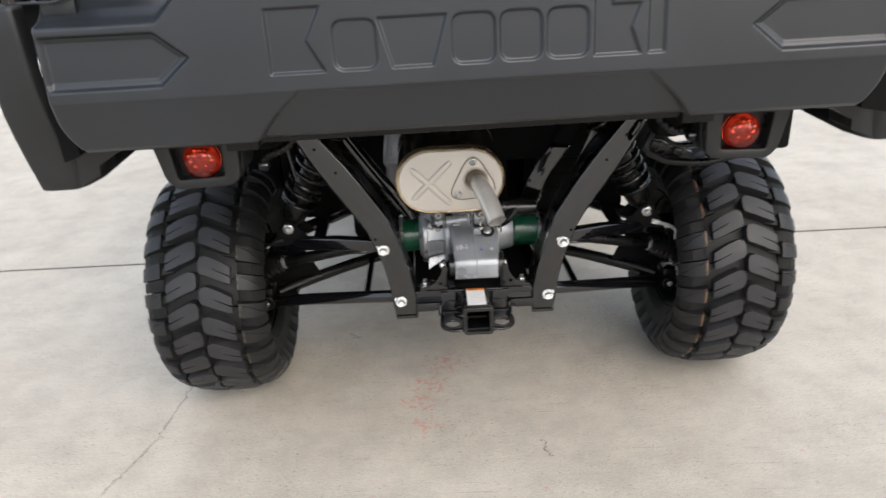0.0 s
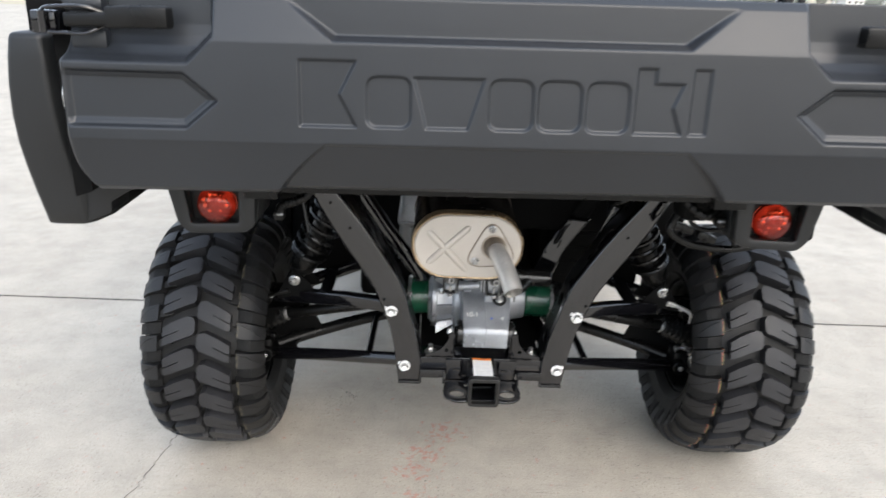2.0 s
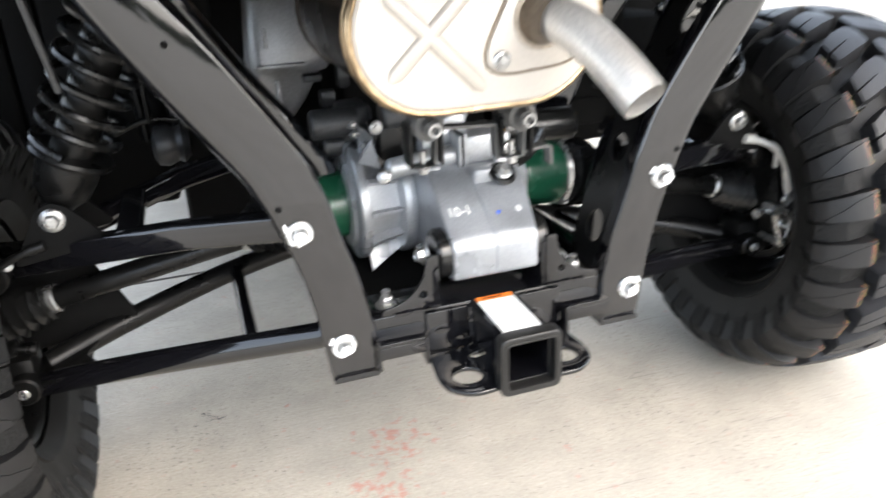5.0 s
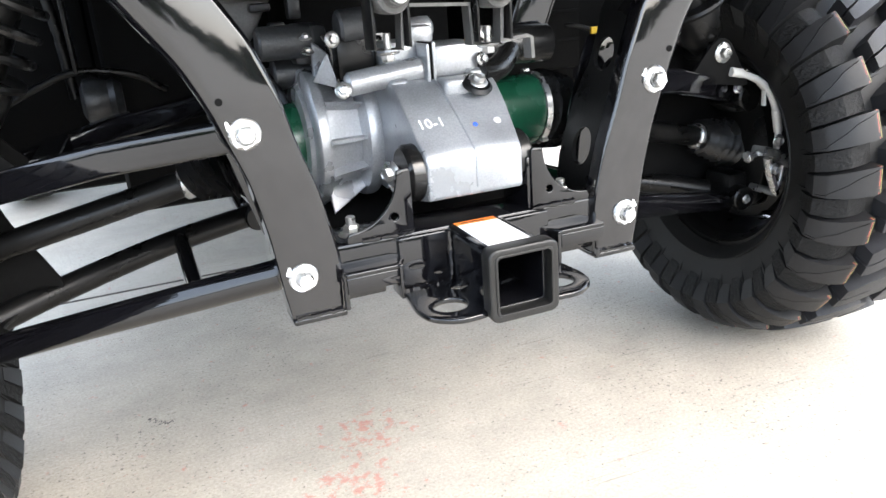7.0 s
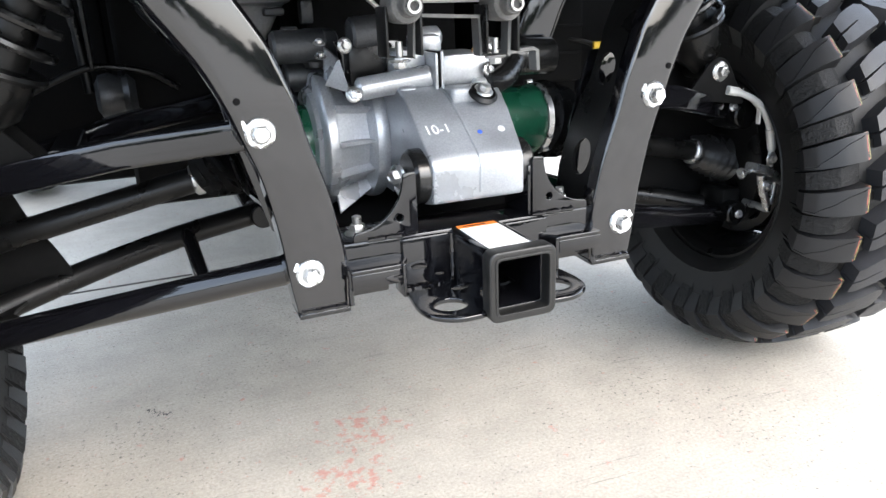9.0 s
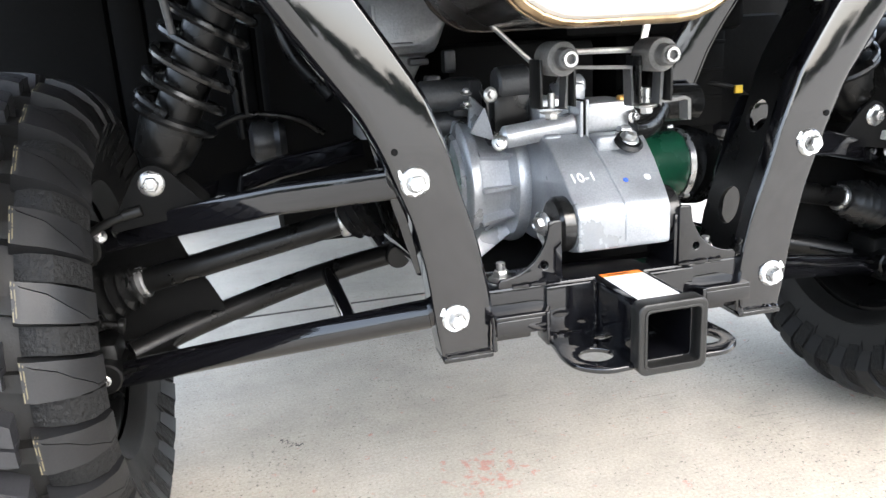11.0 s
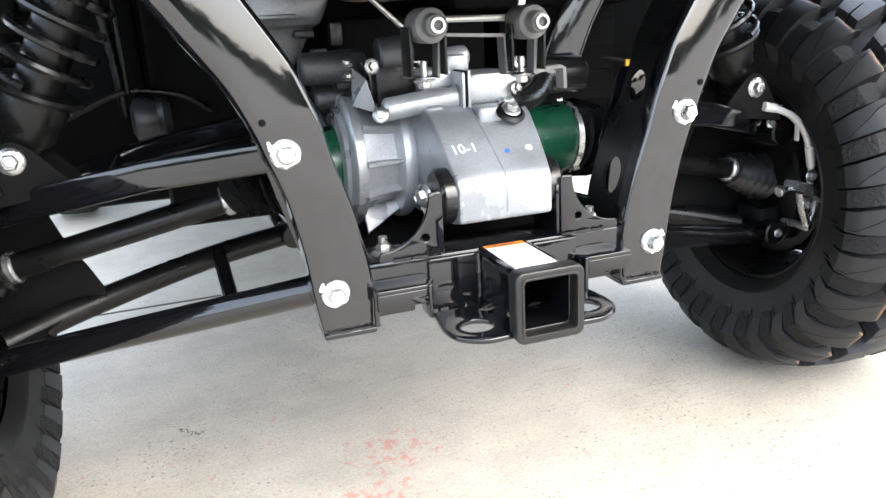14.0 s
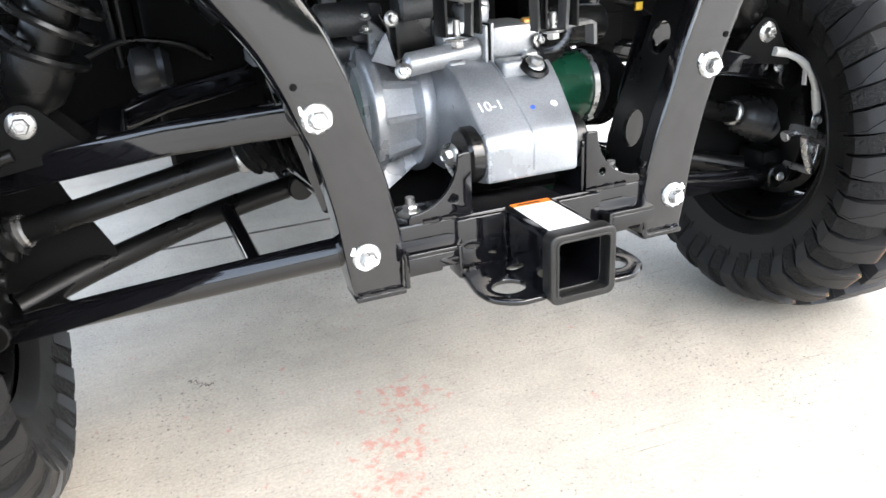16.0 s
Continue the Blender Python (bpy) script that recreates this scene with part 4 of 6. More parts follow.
def hitch():
    bm = bmesh.new()
    block(bm, (-0.150, 1.712, 0.374), (0.150, 1.776, 0.4165), 0.003)
    member = part("cross_member", bm, BLACK_PAINT, VEHICLE, "gloss black welded hitch cross member")
    cx, cz = 0.0015, 0.3845
    # receiver tube with its collar
    bm = bmesh.new()
    m = basis((cx, 1.740, cz), (0, -1, 0), up=(0, 0, 1))
    plate(bm, rounded(0.0635, 0.0635, 0.006), 0.123, m, [rounded(0.0545, 0.0545, 0.003)], 0.001)
    part("receiver_tube", bm, BLACK_PAINT, member, "gloss black square receiver tube")
    bm = bmesh.new()
    m = basis((cx, 1.620, cz), (0, -1, 0), up=(0, 0, 1))
    plate(bm, rounded(0.0730, 0.0735, 0.009, 5), 0.0185, m, [rounded(0.0565, 0.0565, 0.004)], 0.0022, 3)
    part("collar", bm, COLLAR, member, "semi-matt black receiver collar")
    bm = bmesh.new()
    m = basis((cx, 1.6025, cz), (0, -1, 0), up=(0, 0, 1))
    plate(bm, rounded(0.0615, 0.0615, 0.006, 4), 0.0020, m, [rounded(0.0562, 0.0562, 0.004)], 0.0006)
    part("inner_lip", bm, COLLAR, member, "worn raised lip of the receiver mouth")
    bm = bmesh.new()
    block(bm, (cx - 0.0274, 1.733, cz - 0.0274), (cx + 0.0274, 1.736, cz + 0.0274))
    part("tube_stop", bm, BLACK_DULL, member)
    # warning label on top of the tube
    top = cz + 0.0318
    bm = bmesh.new()
    block(bm, (cx - 0.0235, 1.6235, top), (cx + 0.0225, 1.704, top + 0.0004))
    part("label", bm, LABEL_WHITE, member, "white safety label with an orange header")
    bm = bmesh.new()
    block(bm, (cx - 0.0235, 1.704, top), (cx + 0.0225, 1.714, top + 0.0005))
    part("label_header", bm, LABEL_ORANGE, member)
    for k in range(9):
        bm = bmesh.new()
        w = (0.036, 0.033, 0.037, 0.024, 0.036, 0.034, 0.037, 0.035, 0.018)[k]
        block(bm, (cx - 0.019, 1.6965 - k * 0.0082, top + 0.0004), (cx - 0.019 + w, 1.6975 - k * 0.0082, top + 0.0005))
        part("print_line", bm, LABEL_INK, member)
    bm = bmesh.new()
    block(bm, (cx - 0.017, 1.7075, top + 0.0005), (cx + 0.010, 1.7105, top + 0.0006))
    part("print_line", bm, BLACK_SATIN, member)
    for side in (-1, 1):
        # chain loop plate at the foot of the tube, joined to the gusset behind it
        bm = bmesh.new()
        shift = cx * side
        outline = soften([(0.026, 1.722), (0.026, 1.6105), (0.066, 1.6085), (0.089, 1.626), (0.094, 1.652), (0.089, 1.695), (0.089, 1.722)], 0.017, 6)
        plate(bm, [(x + shift, y) for x, y in outline], 0.006, level(0, 0, 0.3525), [oval(0.0600 + shift, 1.6460, 0.0175, 0.0160, 26), oval(0.0345 + shift, 1.6850, 0.0085, 0.0060, 16)], 0.0018, 3)
        part("chain_loop", bm, BLACK_PAINT, member, "gloss black chain loop plate", side)
        bm = bmesh.new()
        block(bm, (0.030, 1.7045, 0.357), (0.0865, 1.7125, 0.4145), 0.002)
        part("gusset_block", bm, BLACK_PAINT, member, "", side)
        # stepped bracket between the member and the strut: top flange, front lip and inner leg
        bm = bmesh.new()
        plate(bm, soften([(0.0925, 1.6885), (0.1475, 1.6885), (0.1475, 1.726), (0.0780, 1.726), (0.0780, 1.712)], 0.003), 0.005, level(0, 0, 0.3890), (), 0.0015)
        block(bm, (0.0930, 1.6885, 0.3735), (0.1475, 1.6930, 0.3895), 0.0014)
        block(bm, (0.0885, 1.6885, 0.3560), (0.0930, 1.7180, 0.3930), 0.0014)
        part("side_bracket", bm, BLACK_PAINT, member, "", side)
        bm = bmesh.new()
        block(bm, (0.1000, 1.7160, 0.3560), (0.1475, 1.7600, 0.3740), 0.003)
        part("lower_tube", bm, BLACK_PAINT, member, "", side)
        # weld beads
        rnd = random.Random(4 + side)
        for a, b in (((0.092, 1.7245, 0.395), (0.146, 1.7245, 0.395)), ((0.1465, 1.7015, 0.353), (0.1465, 1.7015, 0.392)), ((0.034, 1.7035, 0.3595), (0.086, 1.7035, 0.3595)), ((0.150, 1.7065, 0.3525), (0.198, 1.7065, 0.3525)), ((0.0320, 1.7030, 0.360), (0.0320, 1.7030, 0.414)), ((0.070, 1.7105, 0.4180), (0.122, 1.7105, 0.4180))):
            bm = bmesh.new()
            a, b = Vector(a), Vector(b)
            n = max(4, int((b - a).length / 0.0035))
            pts = [a + (b - a) * i / n + Vector([rnd.uniform(-0.0004, 0.0004) for _ in range(3)]) for i in range(n + 1)]
            sweep(bm, pts, circle(0.0027, 7), scale=[rnd.uniform(0.65, 1.3) for _ in pts])
            part("weld_bead", bm, BLACK_PAINT, member, "", side)
        # curved ear that carries the gearbox mount
        bm = bmesh.new()
        ear = [(0.071, 0.0), (0.071, 0.006)] + [(0.014 + 0.054 * (1 - math.cos(a)), 0.066 - 0.056 * math.sin(a)) for a in (math.pi / 2 * (1 - i / 10) for i in range(11))] + [(0.002, 0.067), (0.0, 0.064), (0.0, 0.0)]
        plate(bm, [(x + (0.071 if side > 0 else 0.066), y + 0.4165) for x, y in ear], 0.005, upright(0, 1.7155, 0), [oval(0.0855 if side < 0 else 0.092, 0.4365, 0.0042, 0.0042, 12)], 0.0012)
        block(bm, (0.066, 1.7125, 0.4165), (0.071, 1.772, 0.474), 0.002)
        part("mount_ear", bm, BLACK_PAINT, member, "gloss black curved mount ear", side)
        bm = bmesh.new()
        hex_bolt(bm, (0.124, 1.742, 0.4165), (0, 0, 1), 0.0085)
        rod(bm, (0.124, 1.742, 0.422), (0.124, 1.742, 0.436), 0.005)
        part("mount_bolt", bm, ZINC, member, "", side)
        bm = bmesh.new()
        hex_bolt(bm, (0.074, 1.744, 0.473), (1, -0.35, 0), 0.008)
        part("bush_bolt", bm, ZINC, member, "", side)
    # rubber bush through the nose
    bm = bmesh.new()
    rod(bm, (-0.063, 1.746, 0.4695), (0.079, 1.746, 0.4695), 0.0305, seg=32, lip=0.004)
    part("mount_bush", bm, BOOT, member, "black rubber mount bush")


# gearbox and drive shafts
def gearbox():
    bm = bmesh.new()
    ax = basis((-0.118, 1.915, 0.492), (1, 0, 0))
    revolve(bm, [(0.056, 0.046), (0.070, 0.050), (0.0785, 0.053), (0.080, 0.057), (0.080, 0.064), (0.0785, 0.068), (0.068, 0.071), (0.067, 0.110), (0.064, 0.160), (0.058, 0.200), (0.050, 0.236)], ax, 48)
    case = part("gearbox", bm, ALLOY, VEHICLE, "cast aluminium rear gearbox")
    bm = bmesh.new()
    revolve(bm, [(0.048, -0.015), (0.061, -0.014), (0.0635, -0.009), (0.0765, -0.007), (0.0795, -0.004), (0.0800, 0.004), (0.0785, 0.0075), (0.070, 0.009)], ax, 48)
    part("cover_flange", bm, ALLOY, case, "rolled flange of the side cover")
    bm = bmesh.new()
    revolve(bm, [(0.073, 0.006), (0.0715, 0.012), (0.066, 0.030), (0.0615, 0.054)], ax @ Matrix.Rotation(0.26, 4, "Z"), 11)
    part("side_cover", bm, ALLOY, case, "faceted cast side cover", sharp=12)
    # squared nose that reaches back to the mount: a steep top, a rolled edge and an upright face
    bm = bmesh.new()
    rings = []
    for y, x0, x1, z0, z1 in ((1.900, -0.050, 0.075, 0.430, 0.564), (1.850, -0.0500, 0.074, 0.430, 0.562), (1.806, -0.0495, 0.071, 0.432, 0.5570), (1.790, -0.0492, 0.0695, 0.433, 0.5515), (1.782, -0.0490, 0.069, 0.434, 0.5470), (1.760, -0.0485, 0.0675, 0.436, 0.5290),
                              (1.730, -0.0477, 0.0635, 0.440, 0.5030), (1.7225, -0.0466, 0.0622, 0.4420, 0.4970), (1.7180, -0.0462, 0.0616, 0.4430, 0.4925), (1.7150, -0.0460, 0.0613, 0.4440, 0.4870), (1.7135, -0.0455, 0.0608, 0.4455, 0.4830), (1.7125, -0.0440, 0.0590, 0.4480, 0.4800)):
        mx, mz = (x0 + x1) / 2, (z0 + z1) / 2
        rings.append([bm.verts.new((mx + a, y, mz + b)) for a, b in rounded(x1 - x0, z1 - z0, 0.0032, 3)])
    for a, b in zip(rings, rings[1:]):
        for i in range(len(a)):
            bm.faces.new((a[i], a[(i + 1) % len(a)], b[(i + 1) % len(a)], b[i]))
    bm.faces.new(list(reversed(rings[0])))
    bm.faces.new(rings[-1])
    part("nose", bm, ALLOY_BRIGHT, case, "smooth bright aluminium nose of the gearbox", sharp=24)
    bm = bmesh.new()
    sweep(bm, [(0.000, 1.815, 0.5585), (0.001, 1.792, 0.5530), (0.0025, 1.782, 0.5470), (0.0055, 1.760, 0.5290), (0.0085, 1.730, 0.5030), (0.0092, 1.7180, 0.4925), (0.0092, 1.7127, 0.4800), (0.0085, 1.7130, 0.452)], circle(0.0017, 8))
    part("parting_line", bm, ALLOY_BRIGHT, case)
    for low, high in (((0.0035, 1.772, 0.538), (0.052, 1.800, 0.5575)), ((-0.0480, 1.800, 0.540), (-0.026, 1.825, 0.5600))):
        bm = bmesh.new()
        block(bm, low, high, 0.005, 3)
        part("top_step", bm, ALLOY_BRIGHT, case)
    # long rounded boss along the top seam, split by a dark gasket line
    for a, c, r in (((-0.092, 1.820, 0.558), (-0.004, 1.815, 0.568), 0.0130), ((0.040, 1.800, 0.5560), (0.060, 1.800, 0.5560), 0.0070), ((-0.006, 1.86, 0.606), (0.026, 1.86, 0.609), 0.013)):
        bm = bmesh.new()
        rod(bm, a, c, r, seg=20, lip=0.004)
        part("top_boss", bm, ALLOY, case)
    for low, high, bev in (((0.004, 1.801, 0.5560), (0.066, 1.875, 0.5915), 0.007), ((-0.0055, 1.797, 0.552), (-0.0015, 1.86, 0.594), 0.0018), ((0.0015, 1.797, 0.552), (0.0055, 1.86, 0.596), 0.0018),
                           ((-0.044, 1.826, 0.5580), (-0.004, 1.89, 0.5980), 0.007), ((-0.012, 1.835, 0.590), (0.020, 1.88, 0.612), 0.006)):
        bm = bmesh.new()
        block(bm, low, high, bev)
        part("top_pad", bm, ALLOY, case)
    # Black block added to stand for the dark background between the castings.
    bm = bmesh.new()
    block(bm, (-0.092, 1.845, 0.560), (-0.046, 1.90, 0.606), 0.006)
    part("case_gap_fill", bm, BLACK_SATIN, case, "black block filling a dark gap on the gearbox")
    bm = bmesh.new()
    block(bm, (-0.0015, 1.7985, 0.553), (0.0015, 1.86, 0.595))
    part("gasket", bm, BLACK_DULL, case)
    # stiffening fins on the side cover, tall at the flange and running out towards the case
    for a, r1 in ((71, 0.117), (34, 0.083), (2, 0.084), (-28, 0.085), (-58, 0.101), (-92, 0.088), (106, 0.096), (142, 0.088)):
        bm = bmesh.new()
        d = Vector((0, -math.cos(radians(a)), math.sin(radians(a))))
        o = Vector((0, 1.915, 0.492))
        side = d.cross(Vector((1, 0, 0)))
        ends = ((0.050, -0.112, 0.0046), (r1, -0.1115, 0.0030), (r1 - 0.005, -0.104, 0.0026), (0.0725, -0.064, 0.0014), (0.050, -0.060, 0.0020))
        v = [bm.verts.new(o + d * r + Vector((x, 0, 0)) + side * (t * way)) for way in (1, -1) for r, x, t in ends]
        k = len(ends)
        bm.faces.new(v[:k])
        bm.faces.new(list(reversed(v[k:])))
        for i in range(k):
            bm.faces.new((v[i], v[k + i], v[k + (i + 1) % k], v[(i + 1) % k]))
        bmesh.ops.bevel(bm, geom=list(bm.edges), offset=0.0009, segments=1, affect="EDGES")
        part("rib", bm, ALLOY, case)
    # pointed cast peak on the flange
    bm = bmesh.new()
    tip, low, near, back = (bm.verts.new(p) for p in ((-0.1035, 1.842, 0.5925), (-0.1205, 1.852, 0.562), (-0.0940, 1.838, 0.553), (-0.1060, 1.905, 0.556)))
    for face in ((tip, low, near), (tip, near, back), (tip, back, low), (low, back, near)):
        bm.faces.new(face)
    bmesh.ops.bevel(bm, geom=list(bm.edges), offset=0.0010, segments=1, affect="EDGES")
    part("cast_peak", bm, ALLOY, case)
    for at, way, s in (((-0.100, 1.803, 0.555), (-0.2, -1, 0.3), 0.0055), ((0.040, 1.768, 0.552), (0.1, -0.6, 0.8), 0.0066),
                       ((-0.118, 1.87, 0.592), (0, -0.3, 1), 0.0045), ((0.060, 1.797, 0.572), (0.3, -1, 0.2), 0.005), ((0.068, 1.83, 0.46), (1, -0.6, 0), 0.007)):
        bm = bmesh.new()
        hex_bolt(bm, at, way, s)
        part("case_bolt", bm, ZINC, case)
    bm = bmesh.new()
    revolve(bm, [(0.017, 0), (0.0175, 0.002), (0.014, 0.005)], basis((0.040, 1.7715, 0.5475), (0.1, -0.6, 0.8)), 20)
    part("plug_seat", bm, BLACK_SATIN, case)
    bm = bmesh.new()
    rod(bm, (0.048, 1.812, 0.5915), (0.060, 1.812, 0.5920), 0.0050)
    part("amber_seal", bm, COPPER, case)
    # paint pen marks on the nose
    me = text_mesh("10-1", 0.0175, 0.0003)
    me.materials.append(PAINT_MARK)
    mark = new("paint_mark", me)
    mark.parent = case
    mark.matrix_basis = pose(-0.0255, 1.7420, 0.5142, 40.6, 0, 5)
    tagged(mark, "hand-painted white inspection mark")
    bm = bmesh.new()
    revolve(bm, [(0.0030, 0), (0.0026, 0.0006)], basis((0.0215, 1.7400, 0.5118), (0, -0.652, 0.758)), 12)
    part("ink_dot", bm, BLUE_MARK, case)
    bm = bmesh.new()
    revolve(bm, [(0.0042, 0), (0.0038, 0.0004)], basis((0.0480, 1.7410, 0.5126), (0, -0.652, 0.758)), 9)
    part("paint_dot", bm, LABEL_INK, case)
    # dark selector housing and cylinders over the gearbox
    for name, a, b, r in (("selector_barrel", (-0.168, 1.90, 0.604), (-0.105, 1.90, 0.604), 0.019), ("shift_barrel", (-0.150, 1.935, 0.566), (-0.085, 1.935, 0.566), 0.018), ("sensor_barrel", (-0.085, 1.86, 0.615), (-0.045, 1.86, 0.617), 0.020)):
        bm = bmesh.new()
        rod(bm, a, b, r, seg=24, lip=0.003)
        part(name, bm, ALLOY_DARK, case, "dark cast barrel over the gearbox")
    bm = bmesh.new()
    block(bm, (-0.128, 1.90, 0.575), (-0.085, 1.96, 0.622), 0.010)
    part("selector_housing", bm, ALLOY_DARK, case, "dark grey selector housing")
    bm = bmesh.new()
    plate(bm, soften([(-0.090, 0.548), (-0.084, 0.547), (-0.066, 0.575), (-0.050, 0.572), (-0.026, 0.586), (-0.024, 0.606), (-0.104, 0.610), (-0.094, 0.592)], 0.002), 0.003, upright(0, 1.868, 0), (), 0.0008)
    part("sheet_bracket", bm, BLACK_PAINT, case, "gloss black folded sheet bracket")
    for at, way, s in (((-0.122, 1.855, 0.608), (0, -0.3, 1), 0.0042), ((-0.095, 1.846, 0.605), (0.2, -1, 0.1), 0.0055), ((0.066, 1.80, 0.600), (0.2, -1, 0.4), 0.005)):
        bm = bmesh.new()
        hex_bolt(bm, at, way, s)
        part("case_bolt", bm, ZINC, case)
    bm = bmesh.new()
    rod(bm, (0.070, 1.850, 0.581), (0.176, 1.852, 0.577), 0.0225, seg=28, lip=0.004)
    part("breather_hose", bm, BOOT, case, "black rubber hose")
    bm = bmesh.new()
    sweep(bm, smooth_path([(0.056, 1.80, 0.556), (0.075, 1.808, 0.556), (0.095, 1.82, 0.562), (0.115, 1.84, 0.575)], 5), circle(0.0145, 14))
    part("hose_elbow", bm, BOOT, case)


def muffler_hanger():
    """Hat-shaped strap with two rubber grommets under the muffler."""
    bm = bmesh.new()
    line = [(-0.100, 1.690, 0.640), (-0.100, 1.690, 0.602), (-0.072, 1.690, 0.600), (-0.070, 1.690, 0.638), (-0.004, 1.690, 0.634), (-0.002, 1.690, 0.598), (0.028, 1.690, 0.596), (0.030, 1.690, 0.636)]
    sweep(bm, line, [(-0.0018, -0.008), (0.0018, -0.008), (0.0018, 0.008), (-0.0018, 0.008)], up=(0, 1, 0))
    sweep(bm, [(0.028, 1.70, 0.598), (0.062, 1.70, 0.600), (0.066, 1.70, 0.598), (0.067, 1.70, 0.578)], [(-0.0018, -0.008), (0.0018, -0.008), (0.0018, 0.008), (-0.0018, 0.008)], up=(0, 1, 0))
    strap = part("muffler_hanger", bm, STRAP, VEHICLE, "dark steel muffler hanger strap")
    for x, z in ((-0.084, 0.647), (0.017, 0.645)):
        bm = bmesh.new()
        m = basis((x, 1.664, z), (0, -1, 0))
        revolve(bm, [(0.006, -0.03), (0.0152, -0.03), (0.0160, -0.028), (0.0160, 0.001), (0.0150, 0.004), (0.0108, 0.0048), (0.0100, 0.006), (0.0096, 0.0165), (0.0086, 0.018), (0.006, 0.018)], m, 32)
        part("grommet", bm, GROMMET, strap, "grey-black rubber grommet", sharp=24)
        bm = bmesh.new()
        revolve(bm, [(0.0045, -0.02), (0.0045, 0.0225), (0.0068, 0.0225), (0.0068, -0.02)], m, 20, close=False)
        part("sleeve", bm, ZINC, strap, "bright steel sleeve")
        bm = bmesh.new()
        block(bm, (x - 0.018, 1.672, z - 0.045), (x - 0.0155, 1.70, z), 0.0005)
        part("bracket", bm, BLACK_SATIN, strap)
        bm = bmesh.new()
        block(bm, (x + 0.0155, 1.672, z - 0.045), (x + 0.018, 1.70, z), 0.0005)
        part("bracket", bm, BLACK_SATIN, strap)
        bm = bmesh.new()
        hex_bolt(bm, (x, 1.69, z - 0.049), (0, -0.1, -1), 0.0065)
        rod(bm, (x, 1.69, z - 0.047), (x, 1.69, z - 0.032), 0.0035)
        part("hanger_bolt", bm, ZINC, strap)
    bm = bmesh.new()
    rod(bm, (-0.075, 1.70, 0.652), (0.01, 1.70, 0.650), 0.003)
    part("stay", bm, PIPE, strap, "thin bare steel stay")
    for line, w in (([(-0.078, 1.75, 0.640), (-0.150, 1.755, 0.708)], 0.015), ([(0.045, 1.75, 0.655), (0.053, 1.75, 0.690)], 0.008)):
        bm = bmesh.new()
        sweep(bm, line, rounded(w, 0.003, 0.001))
        part("stay", bm, PIPE, strap, "thin bare steel stay")


def stadium(w, h, k=14):
    r = h / 2
    out = [(w / 2 - r + r * math.cos(a), r * math.sin(a)) for a in (math.pi * (-0.5 + i / k) for i in range(k + 1))]
    return out + [(-w / 2 + r - r * math.cos(a), -r * math.sin(a)) for a in (math.pi * (-0.5 + i / k) for i in range(k + 1))]


